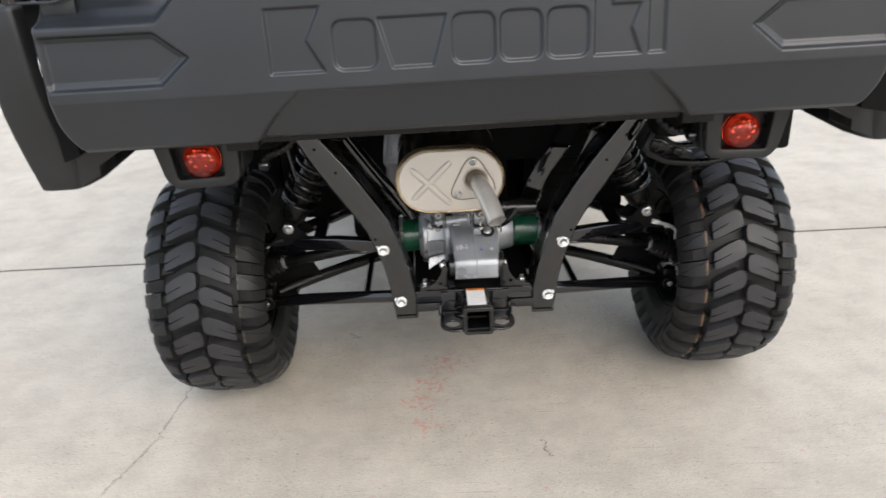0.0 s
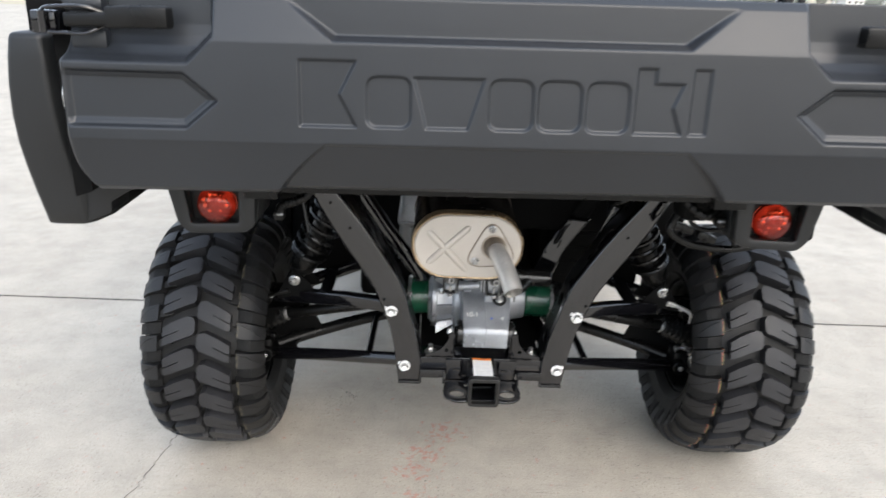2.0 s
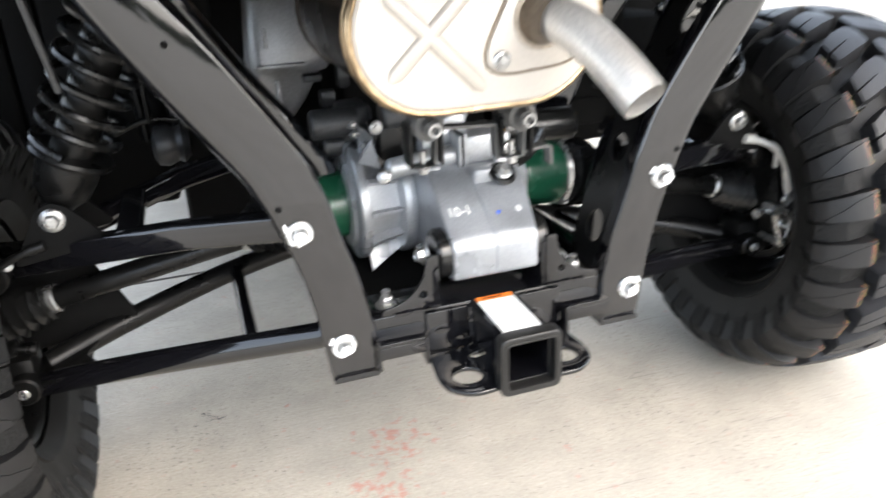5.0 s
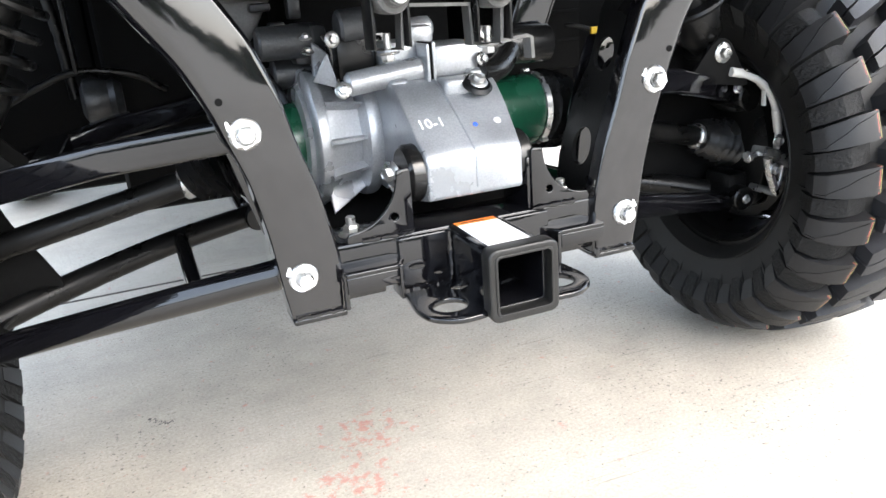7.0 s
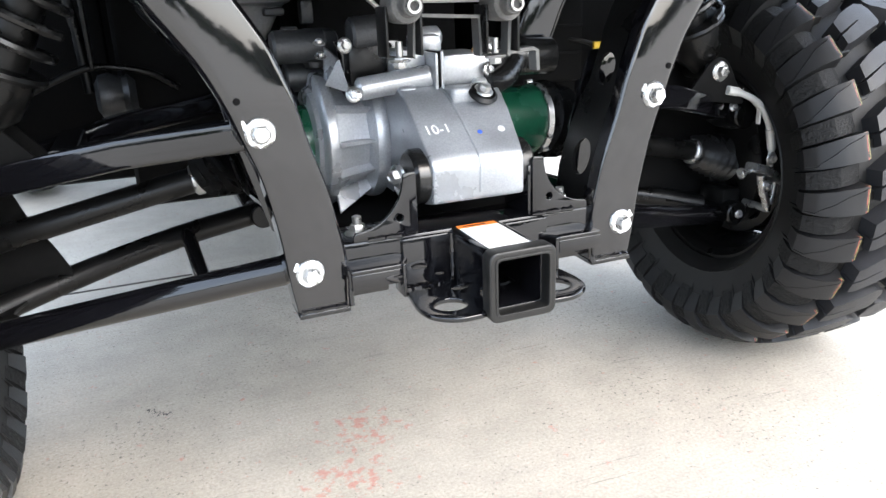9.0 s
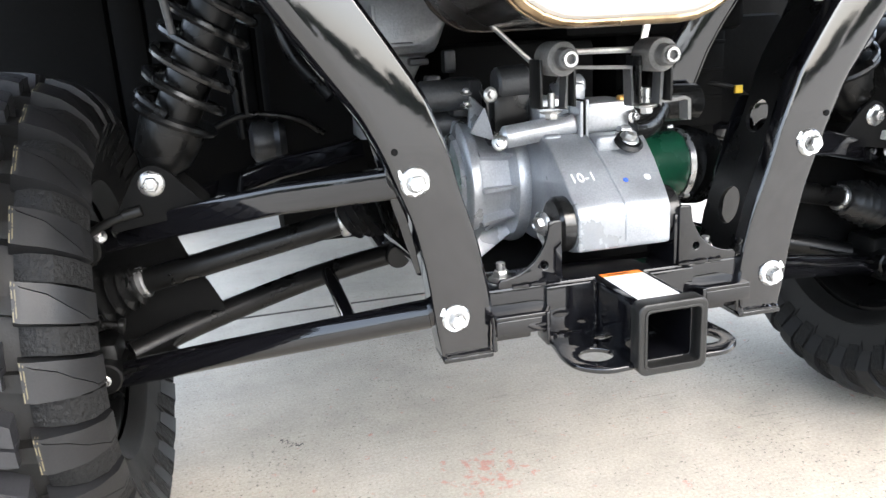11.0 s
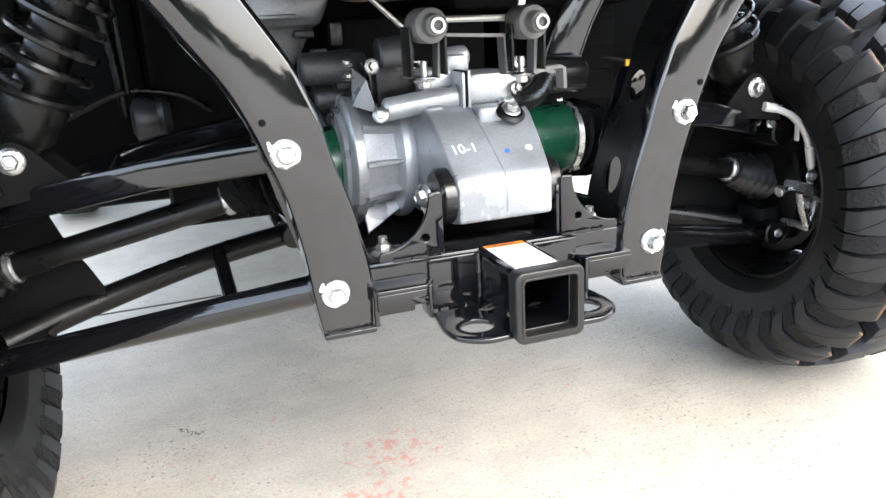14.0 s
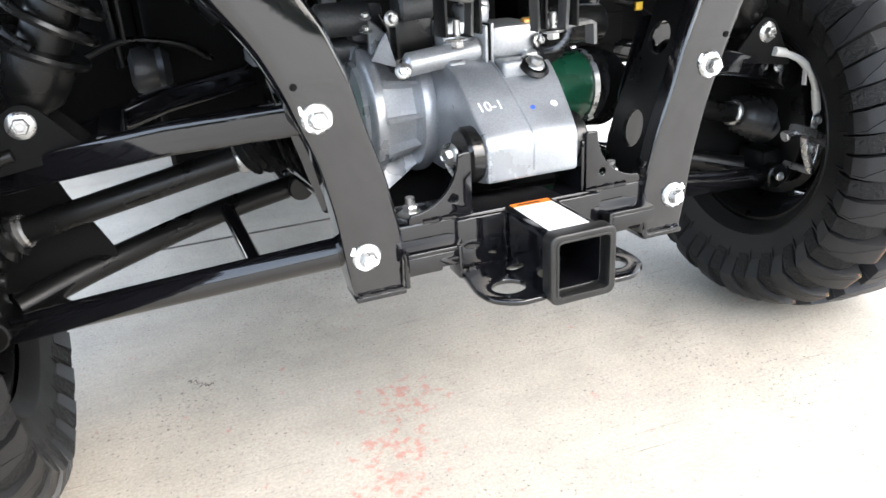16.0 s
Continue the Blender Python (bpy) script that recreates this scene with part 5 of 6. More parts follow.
def muffler():
    centre = Vector((-0.055, 1.588, 0.749))
    shape = stadium(0.236, 0.146)

    def loft(rings, name, mat, parent, label=""):
        bm = bmesh.new()
        made = []
        for depth, grow in rings:
            made.append([bm.verts.new(centre + Vector((x * (1 + grow / 0.118), depth, z * (1 + grow / 0.073)))) for x, z in shape])
        for a, b in zip(made, made[1:]):
            for i in range(len(a)):
                bm.faces.new((a[i], a[(i + 1) % len(a)], b[(i + 1) % len(a)], b[i]))
        bm.faces.new(list(reversed(made[0])))
        bm.faces.new(made[-1])
        return part(name, bm, mat, parent, label)

    body = loft([(0.014, -0.003), (0.016, 0.0), (0.26, 0.0), (0.275, -0.02)], "muffler", STEEL_SKIN, VEHICLE, "dark oval muffler shell under the bed")
    loft([(0.001, -0.006), (-0.001, -0.001), (0.002, 0.002), (0.007, 0.0032), (0.012, 0.002), (0.013, 0.0005), (0.0145, 0.0026), (0.018, 0.003), (0.020, 0.0006)], "rim", HEAT_RIM, body, "heat-tinted gold rolled seam")
    loft([(0.010, -0.0035), (-0.001, -0.0035), (-0.0035, -0.006)], "end_plate", STEEL_FACE, body, "pale bare steel end plate")
    loft([(0.262, 0.0015), (0.266, 0.0025), (0.270, 0.0015)], "front_seam", STEEL_SKIN, body)
    # pressed X
    y = centre.y - 0.0032
    for a, b in (((-0.1413, 0.782), (-0.0543, 0.6945)), ((-0.1407, 0.7095), (-0.0523, 0.795))):
        bm = bmesh.new()
        path = [(a[0] + (b[0] - a[0]) * t, y, a[1] + (b[1] - a[1]) * t) for t in (0, 0.06, 0.5, 0.94, 1)]
        sweep(bm, path, oval(0, 0, 0.0072, 0.0050, 16), up=(0, 1, 0), scale=[0.35, 1, 1, 1, 0.35])
        part("pressed_rib", bm, STEEL_FACE, body)
    # triangular outlet flange
    bm = bmesh.new()
    tri = soften([(-0.006, 0.820), (-0.066, 0.704), (0.056, 0.714)], 0.046, 8)
    plate(bm, tri, 0.0035, upright(0, y + 0.0005, 0), (), 0.0012)
    part("outlet_flange", bm, STEEL_FACE, body, "rounded triangular outlet flange")
    bm = bmesh.new()
    ring = soften([(-0.006, 0.8225), (-0.0685, 0.7025), (0.0585, 0.7125)], 0.047, 8)
    sweep(bm, [(px, y + 0.0002, pz) for px, pz in ring] + [(ring[0][0], y + 0.0002, ring[0][1])], circle(0.0016, 6), up=(0, 1, 0), cap=False)
    part("flange_edge", bm, PIPE_BURNT, body)
    for bx, bz in ((-0.005, 0.792), (-0.039, 0.719), (0.033, 0.724)):
        bm = bmesh.new()
        hex_bolt(bm, (bx, y - 0.003, bz), (0, -1, 0), 0.0052)
        part("flange_bolt", bm, ZINC, body)
    bm = bmesh.new()
    revolve(bm, [(0.0275, 0), (0.027, 0.0005)], basis((0.000, y - 0.0030, 0.752), (0, -1, 0)), 28)
    part("heat_stain", bm, HEAT_STAIN, body, "brown heat stain round the outlet")
    # turned-down outlet pipe
    line = smooth_path([(0.001, 1.586, 0.752), (0.004, 1.560, 0.752), (0.012, 1.530, 0.744), (0.024, 1.497, 0.722), (0.0345, 1.467, 0.697)], 6)
    bm = bmesh.new()
    sweep(bm, line, circle(0.0195, 28), cap=False)
    sweep(bm, list(reversed(line)), circle(0.0178, 28), cap=False)
    part("outlet_pipe", bm, PIPE, body, "bare stainless outlet pipe turned down")
    bm = bmesh.new()
    revolve(bm, [(0.0245, 0.0), (0.0235, 0.005), (0.0214, 0.010), (0.0206, 0.020), (0.0201, 0.034)], basis((0.001, 1.586, 0.752), (0.08, -1, 0)), 28, close=False)
    part("pipe_root", bm, PIPE_BURNT, body, "burnt weld ring at the pipe root")


def bellows(bm, a, b, r0, r1, folds):
    a, b = Vector(a), Vector(b)
    d = (b - a).length
    prof = [(r0 * 0.7, 0), (r0, 0.001)]
    for i in range(folds * 2 + 1):
        t = i / (folds * 2)
        r = r0 + (r1 - r0) * t
        prof.append((r * (1.18 if i % 2 == 0 else 0.80), 0.004 + (d - 0.008) * t))
    prof += [(r1, d - 0.001), (r1 * 0.7, d)]
    revolve(bm, prof, basis(a, b - a), 28)


def drive_shaft(side):
    inner, outer = Vector((0.266, 1.948, 0.452)), Vector((0.530, 1.988, 0.391))
    bm = bmesh.new()
    rod(bm, inner, outer, 0.0160, seg=20)
    shaft = part("drive_shaft", bm, BLACK_SATIN, VEHICLE, "satin black drive shaft", side)
    bm = bmesh.new()
    x0 = 0.106 if side < 0 else 0.114
    revolve(bm, [(0.036, 0), (0.0445, 0.006), (0.0455, 0.014), (0.0455, 0.058), (0.047, 0.062), (0.047, 0.068)], basis((x0, 1.917, 0.491), (1, 0.05, -0.06)), 36)
    part("joint_cup", bm, GREEN, shaft, "dark green painted joint cup", side)
    bm = bmesh.new()
    m = basis((x0 + 0.068, 1.9205, 0.487), (1, 0.05, -0.06))
    revolve(bm, [(0.0475, 0), (0.0495, 0.0005), (0.0495, 0.0085), (0.0475, 0.009)], m, 36)
    box(bm, (0.010, 0.006, 0.009), m @ pose(0.016, 0.049, 0.004, 0, 0, -18), 0.001)
    box(bm, (0.010, 0.006, 0.009), m @ pose(-0.035, -0.035, 0.004, 0, 0, 45), 0.001)
    part("band_clamp", bm, ZINC, shaft, "bright steel band clamp", side)
    bm = bmesh.new()
    bellows(bm, (x0 + 0.077, 1.921, 0.4865), (x0 + 0.118, 1.928, 0.4770), 0.046, 0.043, 4)
    bellows(bm, (x0 + 0.117, 1.928, 0.4772), (0.260, 1.947, 0.4535), 0.038, 0.025, 3)
    part("inner_boot", bm, BOOT, shaft, "black ribbed rubber boot", side)
    for a, b, r in (((0.260, 1.947, 0.4533), (0.272, 1.949, 0.4507), 0.0200), ((0.517, 1.9860, 0.3940), (0.529, 1.9880, 0.3910), 0.0205)):
        bm = bmesh.new()
        rod(bm, a, b, r, seg=24)
        part("shaft_clamp", bm, ZINC, shaft, "", side)
    bm = bmesh.new()
    bellows(bm, (0.525, 1.987, 0.392), (0.615, 2.000, 0.365), 0.024, 0.0385, 6)
    part("outer_boot", bm, BOOT, shaft, "black ribbed rubber boot", side)
    bm = bmesh.new()
    rod(bm, (0.612, 1.9996, 0.366), (0.622, 2.0010, 0.363), 0.0425, seg=28)
    part("outer_clamp", bm, ALLOY_DARK, shaft, "", side)
    bm = bmesh.new()
    rod(bm, (0.618, 2.0005, 0.364), (0.650, 2.006, 0.354), 0.044, seg=28)
    part("outer_joint", bm, BLACK_SATIN, shaft, "", side)


def suspension(side):
    # lower arm: two tubes, a brace and an outer pad
    bm = bmesh.new()
    sweep(bm, smooth_path([(0.182, 1.752, 0.387), (0.30, 1.822, 0.353), (0.45, 1.905, 0.312), (0.560, 1.955, 0.284)], 5), circle(0.0165, 18))
    arm = part("lower_arm", bm, BLACK_PAINT, VEHICLE, "gloss black tubular lower suspension arm", side)
    bm = bmesh.new()
    sweep(bm, smooth_path([(0.168, 2.150, 0.345), (0.30, 2.095, 0.338), (0.45, 2.030, 0.318), (0.550, 1.985, 0.298)], 5), circle(0.0165, 18))
    part("front_tube", bm, BLACK_SATIN, arm, "", side)
    bm = bmesh.new()
    rod(bm, (0.282, 1.815, 0.362), (0.282, 2.10, 0.342), 0.010)
    part("brace_tube", bm, BLACK_PAINT, arm, "", side)
    bm = bmesh.new()
    plate(bm, soften([(0.470, 1.913), (0.575, 1.935), (0.60, 1.965), (0.575, 2.01), (0.470, 2.022), (0.50, 1.97)], 0.012), 0.005, Matrix(), (), 0.001)
    for v in bm.verts:
        v.co.z += 0.333 - 0.22 * (v.co.x - 0.372)
    part("arm_pad", bm, BLACK_SATIN, arm, "", side)
    bm = bmesh.new()
    rod(bm, (0.182, 1.722, 0.390), (0.182, 1.785, 0.390), 0.019, seg=22)
    part("pivot_sleeve", bm, BLACK_SATIN, arm, "", side)
    bm = bmesh.new()
    rod(bm, (0.168, 2.12, 0.345), (0.168, 2.19, 0.345), 0.019, seg=22)
    part("pivot_sleeve", bm, BLACK_SATIN, arm, "", side)
    # upper arm: box section rear leg and thinner front leg
    bm = bmesh.new()
    sweep(bm, [(0.222, 1.752, 0.533), (0.34, 1.825, 0.514), (0.46, 1.90, 0.486), (0.545, 1.955, 0.462)], rounded(0.030, 0.032, 0.005), scale=[1, 1, 1.05, 1.0])
    upper = part("upper_arm", bm, BLACK_PAINT, VEHICLE, "gloss black box-section upper suspension arm", side)
    bm = bmesh.new()
    sweep(bm, [(0.215, 2.130, 0.520), (0.34, 2.075, 0.508), (0.46, 2.00, 0.486), (0.535, 1.965, 0.466)], rounded(0.026, 0.030, 0.005))
    part("front_leg", bm, BLACK_PAINT, upper, "", side)
    bm = bmesh.new()
    sweep(bm, [(0.40, 1.865, 0.505), (0.40, 2.04, 0.502)], rounded(0.030, 0.022, 0.004))
    part("cross_leg", bm, BLACK_PAINT, upper, "", side)
    bm = bmesh.new()
    rod(bm, (0.2195, 1.718, 0.540), (0.2195, 1.775, 0.540), 0.021, seg=22)
    part("pivot_sleeve", bm, BLACK_SATIN, upper, "", side)
    # shock bracket on the upper arm
    bm = bmesh.new()
    ear = soften([(0.420, 0.497), (0.535, 0.480), (0.512, 0.520), (0.496, 0.548), (0.478, 0.555), (0.462, 0.546)], 0.012)
    plate(bm, ear, 0.005, upright(0, 1.893, 0), (), 0.001)
    part("shock_bracket", bm, BLACK_DULL, upper, "", side)
    bm = bmesh.new()
    plate(bm, ear, 0.005, upright(0, 1.962, 0), (), 0.001)
    part("shock_bracket", bm, BLACK_DULL, upper, "", side)
    bm = bmesh.new()
    hex_bolt(bm, (0.481, 1.888, 0.533), (0, -1, 0), 0.0088)
    part("shock_bolt", bm, ZINC, upper, "zinc shock bolt", side)
    # coil-over shock
    low, high = Vector((0.480, 1.925, 0.535)), Vector((0.325, 1.900, 0.850))
    d = (high - low).normalized()
    bm = bmesh.new()
    rod(bm, low + d * 0.07, low + d * 0.33, 0.026, seg=22)
    shock = part("shock_absorber", bm, BLACK_SATIN, VEHICLE, "black coil-over shock absorber", side)
    bm = bmesh.new()
    revolve(bm, [(0.016, 0.000), (0.022, 0.012), (0.032, 0.024), (0.036, 0.050), (0.037, 0.066), (0.046, 0.068), (0.048, 0.072), (0.046, 0.076), (0.030, 0.077)], basis(low, d), 28)
    part("lower_cup", bm, BLACK_SATIN, shock, "", side)
    bm = bmesh.new()
    o = basis(low + d * 0.080, d)
    turns = 9.5
    pts = [o @ Vector((0.045 * math.cos(a), 0.045 * math.sin(a), 0.0265 * a / (2 * math.pi))) for a in (2 * math.pi * turns * i / 170 for i in range(171))]
    sweep(bm, pts, circle(0.0055, 8))
    part("coil_spring", bm, COIL, shock, "black coil spring", side)
    bm = bmesh.new()
    rod(bm, (0.480, 1.900, 0.535), (0.480, 1.955, 0.535), 0.016, seg=20)
    part("shock_eye", bm, BLACK_SATIN, shock, "", side)
    # knuckle
    bm = bmesh.new()
    block(bm, (0.560, 1.945, 0.270), (0.600, 2.005, 0.330), 0.008)
    block(bm, (0.560, 1.940, 0.430), (0.602, 1.995, 0.480), 0.010)
    plate(bm, soften([(1.93, 0.27), (2.03, 0.27), (2.055, 0.36), (2.02, 0.47), (1.94, 0.48), (1.905, 0.37)], 0.02), 0.03, sideways(0.600, 0, 0), (), 0.004)
    rod(bm, (0.575, 1.925, 0.455), (0.575, 2.0, 0.455), 0.022, seg=20)
    rod(bm, (0.575, 1.925, 0.292), (0.575, 2.0, 0.292), 0.020, seg=20)
    knuckle = part("knuckle", bm, BLACK_SATIN, VEHICLE, "black wheel knuckle", side)
    for at, way in (((0.575, 1.922, 0.292), (0, -1, 0)), ((0.552, 1.93, 0.470), (-0.3, -1, 0.4))):
        bm = bmesh.new()
        hex_bolt(bm, at, way, 0.0045)
        part("knuckle_bolt", bm, ZINC, knuckle, "", side)
    bm = bmesh.new()
    plate(bm, soften([(0.486, 0.462), (0.469, 0.413), (0.446, 0.370), (0.430, 0.335), (0.432, 0.318), (0.600, 0.300), (0.605, 0.470)], 0.008), 0.006, upright(0, 2.028, 0), (), 0.0015)
    part("knuckle_guard", bm, BLACK_DULL, knuckle, "", side)
    # brake drum and cable lever
    bm = bmesh.new()
    revolve(bm, [(0.060, 0), (0.100, 0.004), (0.112, 0.010), (0.115, 0.03), (0.115, 0.06)], basis((0.622, 2.005, 0.347), (1, 0, 0)), 40)
    part("brake_drum", bm, BLACK_SATIN, knuckle, "satin black brake drum", side)
    bm = bmesh.new()
    sweep(bm, [(0.556, 1.885, 0.381), (0.580, 1.885, 0.375), (0.602, 1.886, 0.362), (0.618, 1.888, 0.352)], rounded(0.026, 0.014, 0.004))
    sweep(bm, [(0.576, 1.884, 0.366), (0.582, 1.886, 0.345), (0.594, 1.887, 0.320), (0.601, 1.888, 0.304)], rounded(0.012, 0.009, 0.003))
    sweep(bm, [(0.614, 1.889, 0.352), (0.612, 1.890, 0.330), (0.603, 1.889, 0.306)], rounded(0.009, 0.008, 0.003))
    rod(bm, (0.536, 1.885, 0.373), (0.566, 1.885, 0.379), 0.0048)
    rod(bm, (0.534, 1.885, 0.3725), (0.541, 1.885, 0.374), 0.0085)
    hex_bolt(bm, (0.586, 1.879, 0.348), (0, -1, 0), 0.006)
    hex_bolt(bm, (0.590, 1.880, 0.392), (0, -1, 0), 0.006)
    rod(bm, (0.601, 1.888, 0.306), (0.601, 1.94, 0.306), 0.006)
    part("brake_lever", bm, ZINC if side > 0 else BLACK_SATIN, knuckle, "zinc plated brake lever", side)
    bm = bmesh.new()
    sweep(bm, smooth_path([(0.512, 1.885, 0.501), (0.533, 1.885, 0.494), (0.556, 1.885, 0.482), (0.575, 1.885, 0.460), (0.587, 1.885, 0.434), (0.594, 1.885, 0.404), (0.594, 1.886, 0.378)], 7), circle(0.0050, 12))
    rod(bm, (0.495, 1.885, 0.505), (0.516, 1.885, 0.5005), 0.0068, seg=14)
    rod(bm, (0.586, 1.885, 0.438), (0.594, 1.885, 0.405), 0.0066, seg=14)
    sweep(bm, [(0.545, 1.887, 0.487), (0.562, 1.887, 0.472), (0.563, 1.887, 0.448)], rounded(0.008, 0.003, 0.001))
    part("brake_cable", bm, CABLE if side > 0 else BLACK_SATIN, knuckle, "grey sleeved brake cable", side)


# wheels
def tyre_profile():
    """Half outline of the carcass, from the crown to the bead: (distance from the middle, radius)."""
    return [(0.0, 0.2920), (0.045, 0.2910), (0.085, 0.2865), (0.107, 0.2795), (0.122, 0.269), (0.133, 0.255), (0.136, 0.232), (0.133, 0.207), (0.124, 0.186), (0.113, 0.170), (0.105, 0.162)]


def on_carcass(s):
    """The place and outward normal at arc length s from the crown, in (width, radius)."""
    prof = tyre_profile()
    run = 0.0
    for (a, b), (c, d) in zip(prof, prof[1:]):
        step = math.hypot(c - a, d - b)
        if s <= run + step or (c, d) == prof[-1]:
            t = min(1.0, (s - run) / step)
            n = Vector((-(d - b), c - a)).normalized()
            return a + (c - a) * t, b + (d - b) * t, n
        run += step


def lug(stations, height, side_sign):
    """One tread block on the carcass. stations: (arc length, angle of its lower edge, angle of its upper edge, height share, depth of its slot, place of its slot, half width of its slot)."""
    bm = bmesh.new()
    low, top = [], []
    for s, a0, a1, share, sipe, place, slot in stations:
        w, r, n = on_carcass(s)
        mid, half = (a0 + a1) / 2, (a1 - a0) / 2
        for ring, h, inset in ((low, -0.002, -0.04), (top, height * share, 0.10)):
            pts = []
            for q, k in enumerate((-1, place - slot, place - slot * 0.6, place + slot * 0.6, place + slot, 1)):
                a = mid + half * (1 - inset) * k
                hh = h * (1 - sipe) if ring is top and q in (2, 3) else h
                rr = r + n.y * hh
                pts.append(bm.verts.new((side_sign * (w + n.x * hh), -rr * math.cos(a), rr * math.sin(a))))
            ring.append(pts)
    for i in range(len(stations) - 1):
        for k in range(5):
            bm.faces.new((top[i][k], top[i][k + 1], top[i + 1][k + 1], top[i + 1][k]))
        bm.faces.new((low[i][0], top[i][0], top[i + 1][0], low[i + 1][0]))
        bm.faces.new((top[i][5], low[i][5], low[i + 1][5], top[i + 1][5]))
    for i in (0, -1):
        for k in range(5):
            bm.faces.new((low[i][k], low[i][k + 1], top[i][k + 1], top[i][k]))
    return bm


def wheel(side):
    centre = Vector((side * 0.690, 2.012, 0.347 + side * 0.006))
    bm = bmesh.new()
    m = basis((-0.100 * side, 0, 0), (side, 0, 0))
    prof = [(0.146, 0.022), (0.150, 0.006), (0.157, 0.000), (0.166, 0.001), (0.168, 0.006), (0.162, 0.014), (0.150, 0.022), (0.140, 0.050), (0.134, 0.085), (0.136, 0.150), (0.150, 0.180), (0.163, 0.190), (0.167, 0.198), (0.160, 0.200)]
    revolve(bm, prof, m, 48, close=False)
    revolve(bm, [(0.134, 0.118), (0.120, 0.125), (0.080, 0.135), (0.060, 0.142), (0.030, 0.145)], m, 48)
    rim = new("wheel", finish("wheel", bm, BLACK_SATIN))
    rim.parent, rim.matrix_parent_inverse = VEHICLE, VEHICLE_AT.inverted()
    rim.matrix_basis = Matrix.Translation(centre)
    tagged(rim, "black steel wheel with a deep-lugged all-terrain tyre")
    # carcass with low rings on both side walls
    bm = bmesh.new()
    half = []
    for w, r in tyre_profile():
        half.append((w, r))
        if r in (0.232, 0.186):
            half += [(w - 0.0002, r - 0.003), (w + 0.0022, r - 0.0045), (w + 0.0006, r - 0.007)]
    full = [(r, -w) for w, r in reversed(half)] + [(r, w) for w, r in half[1:]]
    revolve(bm, full, basis((0, 0, 0), (1, 0, 0)), 96, close=False)
    tyre = new("tyre", finish("tyre", bm, SHADED_RUBBER, 60))
    tyre.parent = rim
    count = 26
    pitch = 2 * math.pi / count
    u = pitch / 100
    kinds = []
    for s in (-1, 1):
        # tread row block, shoulder block with its curved slot, pebbled floor between shoulders and a thin side ridge
        row = [(0.002, 8, 43, 0.98, 0, 0, 0.02), (0.007, -3, 57, 1, 0, 0, 0.02), (0.020, -10, 61, 1, 0, -0.05, 0.02), (0.039, -20, 51, 1, 0, -0.08, 0.02), (0.041, -21, 50, 1, 0.7, -0.08, 0.035), (0.056, -31, 39, 1, 0.78, -0.1, 0.055), (0.068, -37, 29, 1, 0.82, -0.1, 0.075), (0.078, -40, 20, 0.95, 0.82, -0.1, 0.09)]
        bridge = [(0.062, -39, -18, 0.35, 0, 0, 0.02), (0.078, -45, -20, 0.50, 0, 0, 0.02), (0.094, -51, -22, 0.58, 0, 0, 0.02)]
        shoulder = [(0.088, -60, -4, 0.95, 0, 0.85, 0.02), (0.094, -63, -5, 1, 0, 0.8, 0.02), (0.098, -64, -6, 1, 0.6, 0.72, 0.03), (0.110, -67, -9, 1, 0.6, 0.45, 0.03), (0.126, -70, -13, 0.96, 0.6, 0.0, 0.03), (0.138, -72, -17, 0.90, 0.5, -0.5, 0.03), (0.144, -72, -19, 0.86, 0.25, -0.78, 0.03), (0.150, -72, -20, 0.80, 0, -0.8, 0.03), (0.160, -72, -23, 0.50, 0, -0.8, 0.03), (0.176, -72, -26, 0.08, 0, -0.8, 0.03)]
        floor_pad = [(0.092, -5, 40, 0.15, 0, 0, 0.02), (0.106, -7, 37, 0.50, 0, 0, 0.02), (0.120, -11, 33, 0.78, 0, 0, 0.02), (0.135, -15, 29, 0.86, 0, 0, 0.02), (0.150, -18, 26, 0.82, 0, 0, 0.02), (0.166, -21, 24, 0.45, 0, 0, 0.02), (0.186, -23, 22, 0.02, 0, 0, 0.02)]
        ridge = [(0.140, -74, -66, 1.0, 0, 0, 0.02), (0.158, -73, -66, 0.75, 0, 0, 0.02), (0.182, -71, -67, 0.30, 0, 0, 0.02), (0.196, -70, -68, 0.02, 0, 0, 0.02)]
        for shape, height, mat in ((row, 0.0295, SKYLIT_TREAD), (bridge, 0.0295, SHADED_RUBBER), (shoulder, 0.0265, TREAD[side]), (floor_pad, 0.0235, PEBBLED), (ridge, 0.0130, SHADED_RUBBER)):
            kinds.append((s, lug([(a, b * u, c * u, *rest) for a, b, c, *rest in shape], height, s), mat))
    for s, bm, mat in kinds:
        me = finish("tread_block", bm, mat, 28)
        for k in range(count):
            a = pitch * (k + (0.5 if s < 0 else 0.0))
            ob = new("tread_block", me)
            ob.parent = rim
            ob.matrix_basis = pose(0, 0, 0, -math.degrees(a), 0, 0)


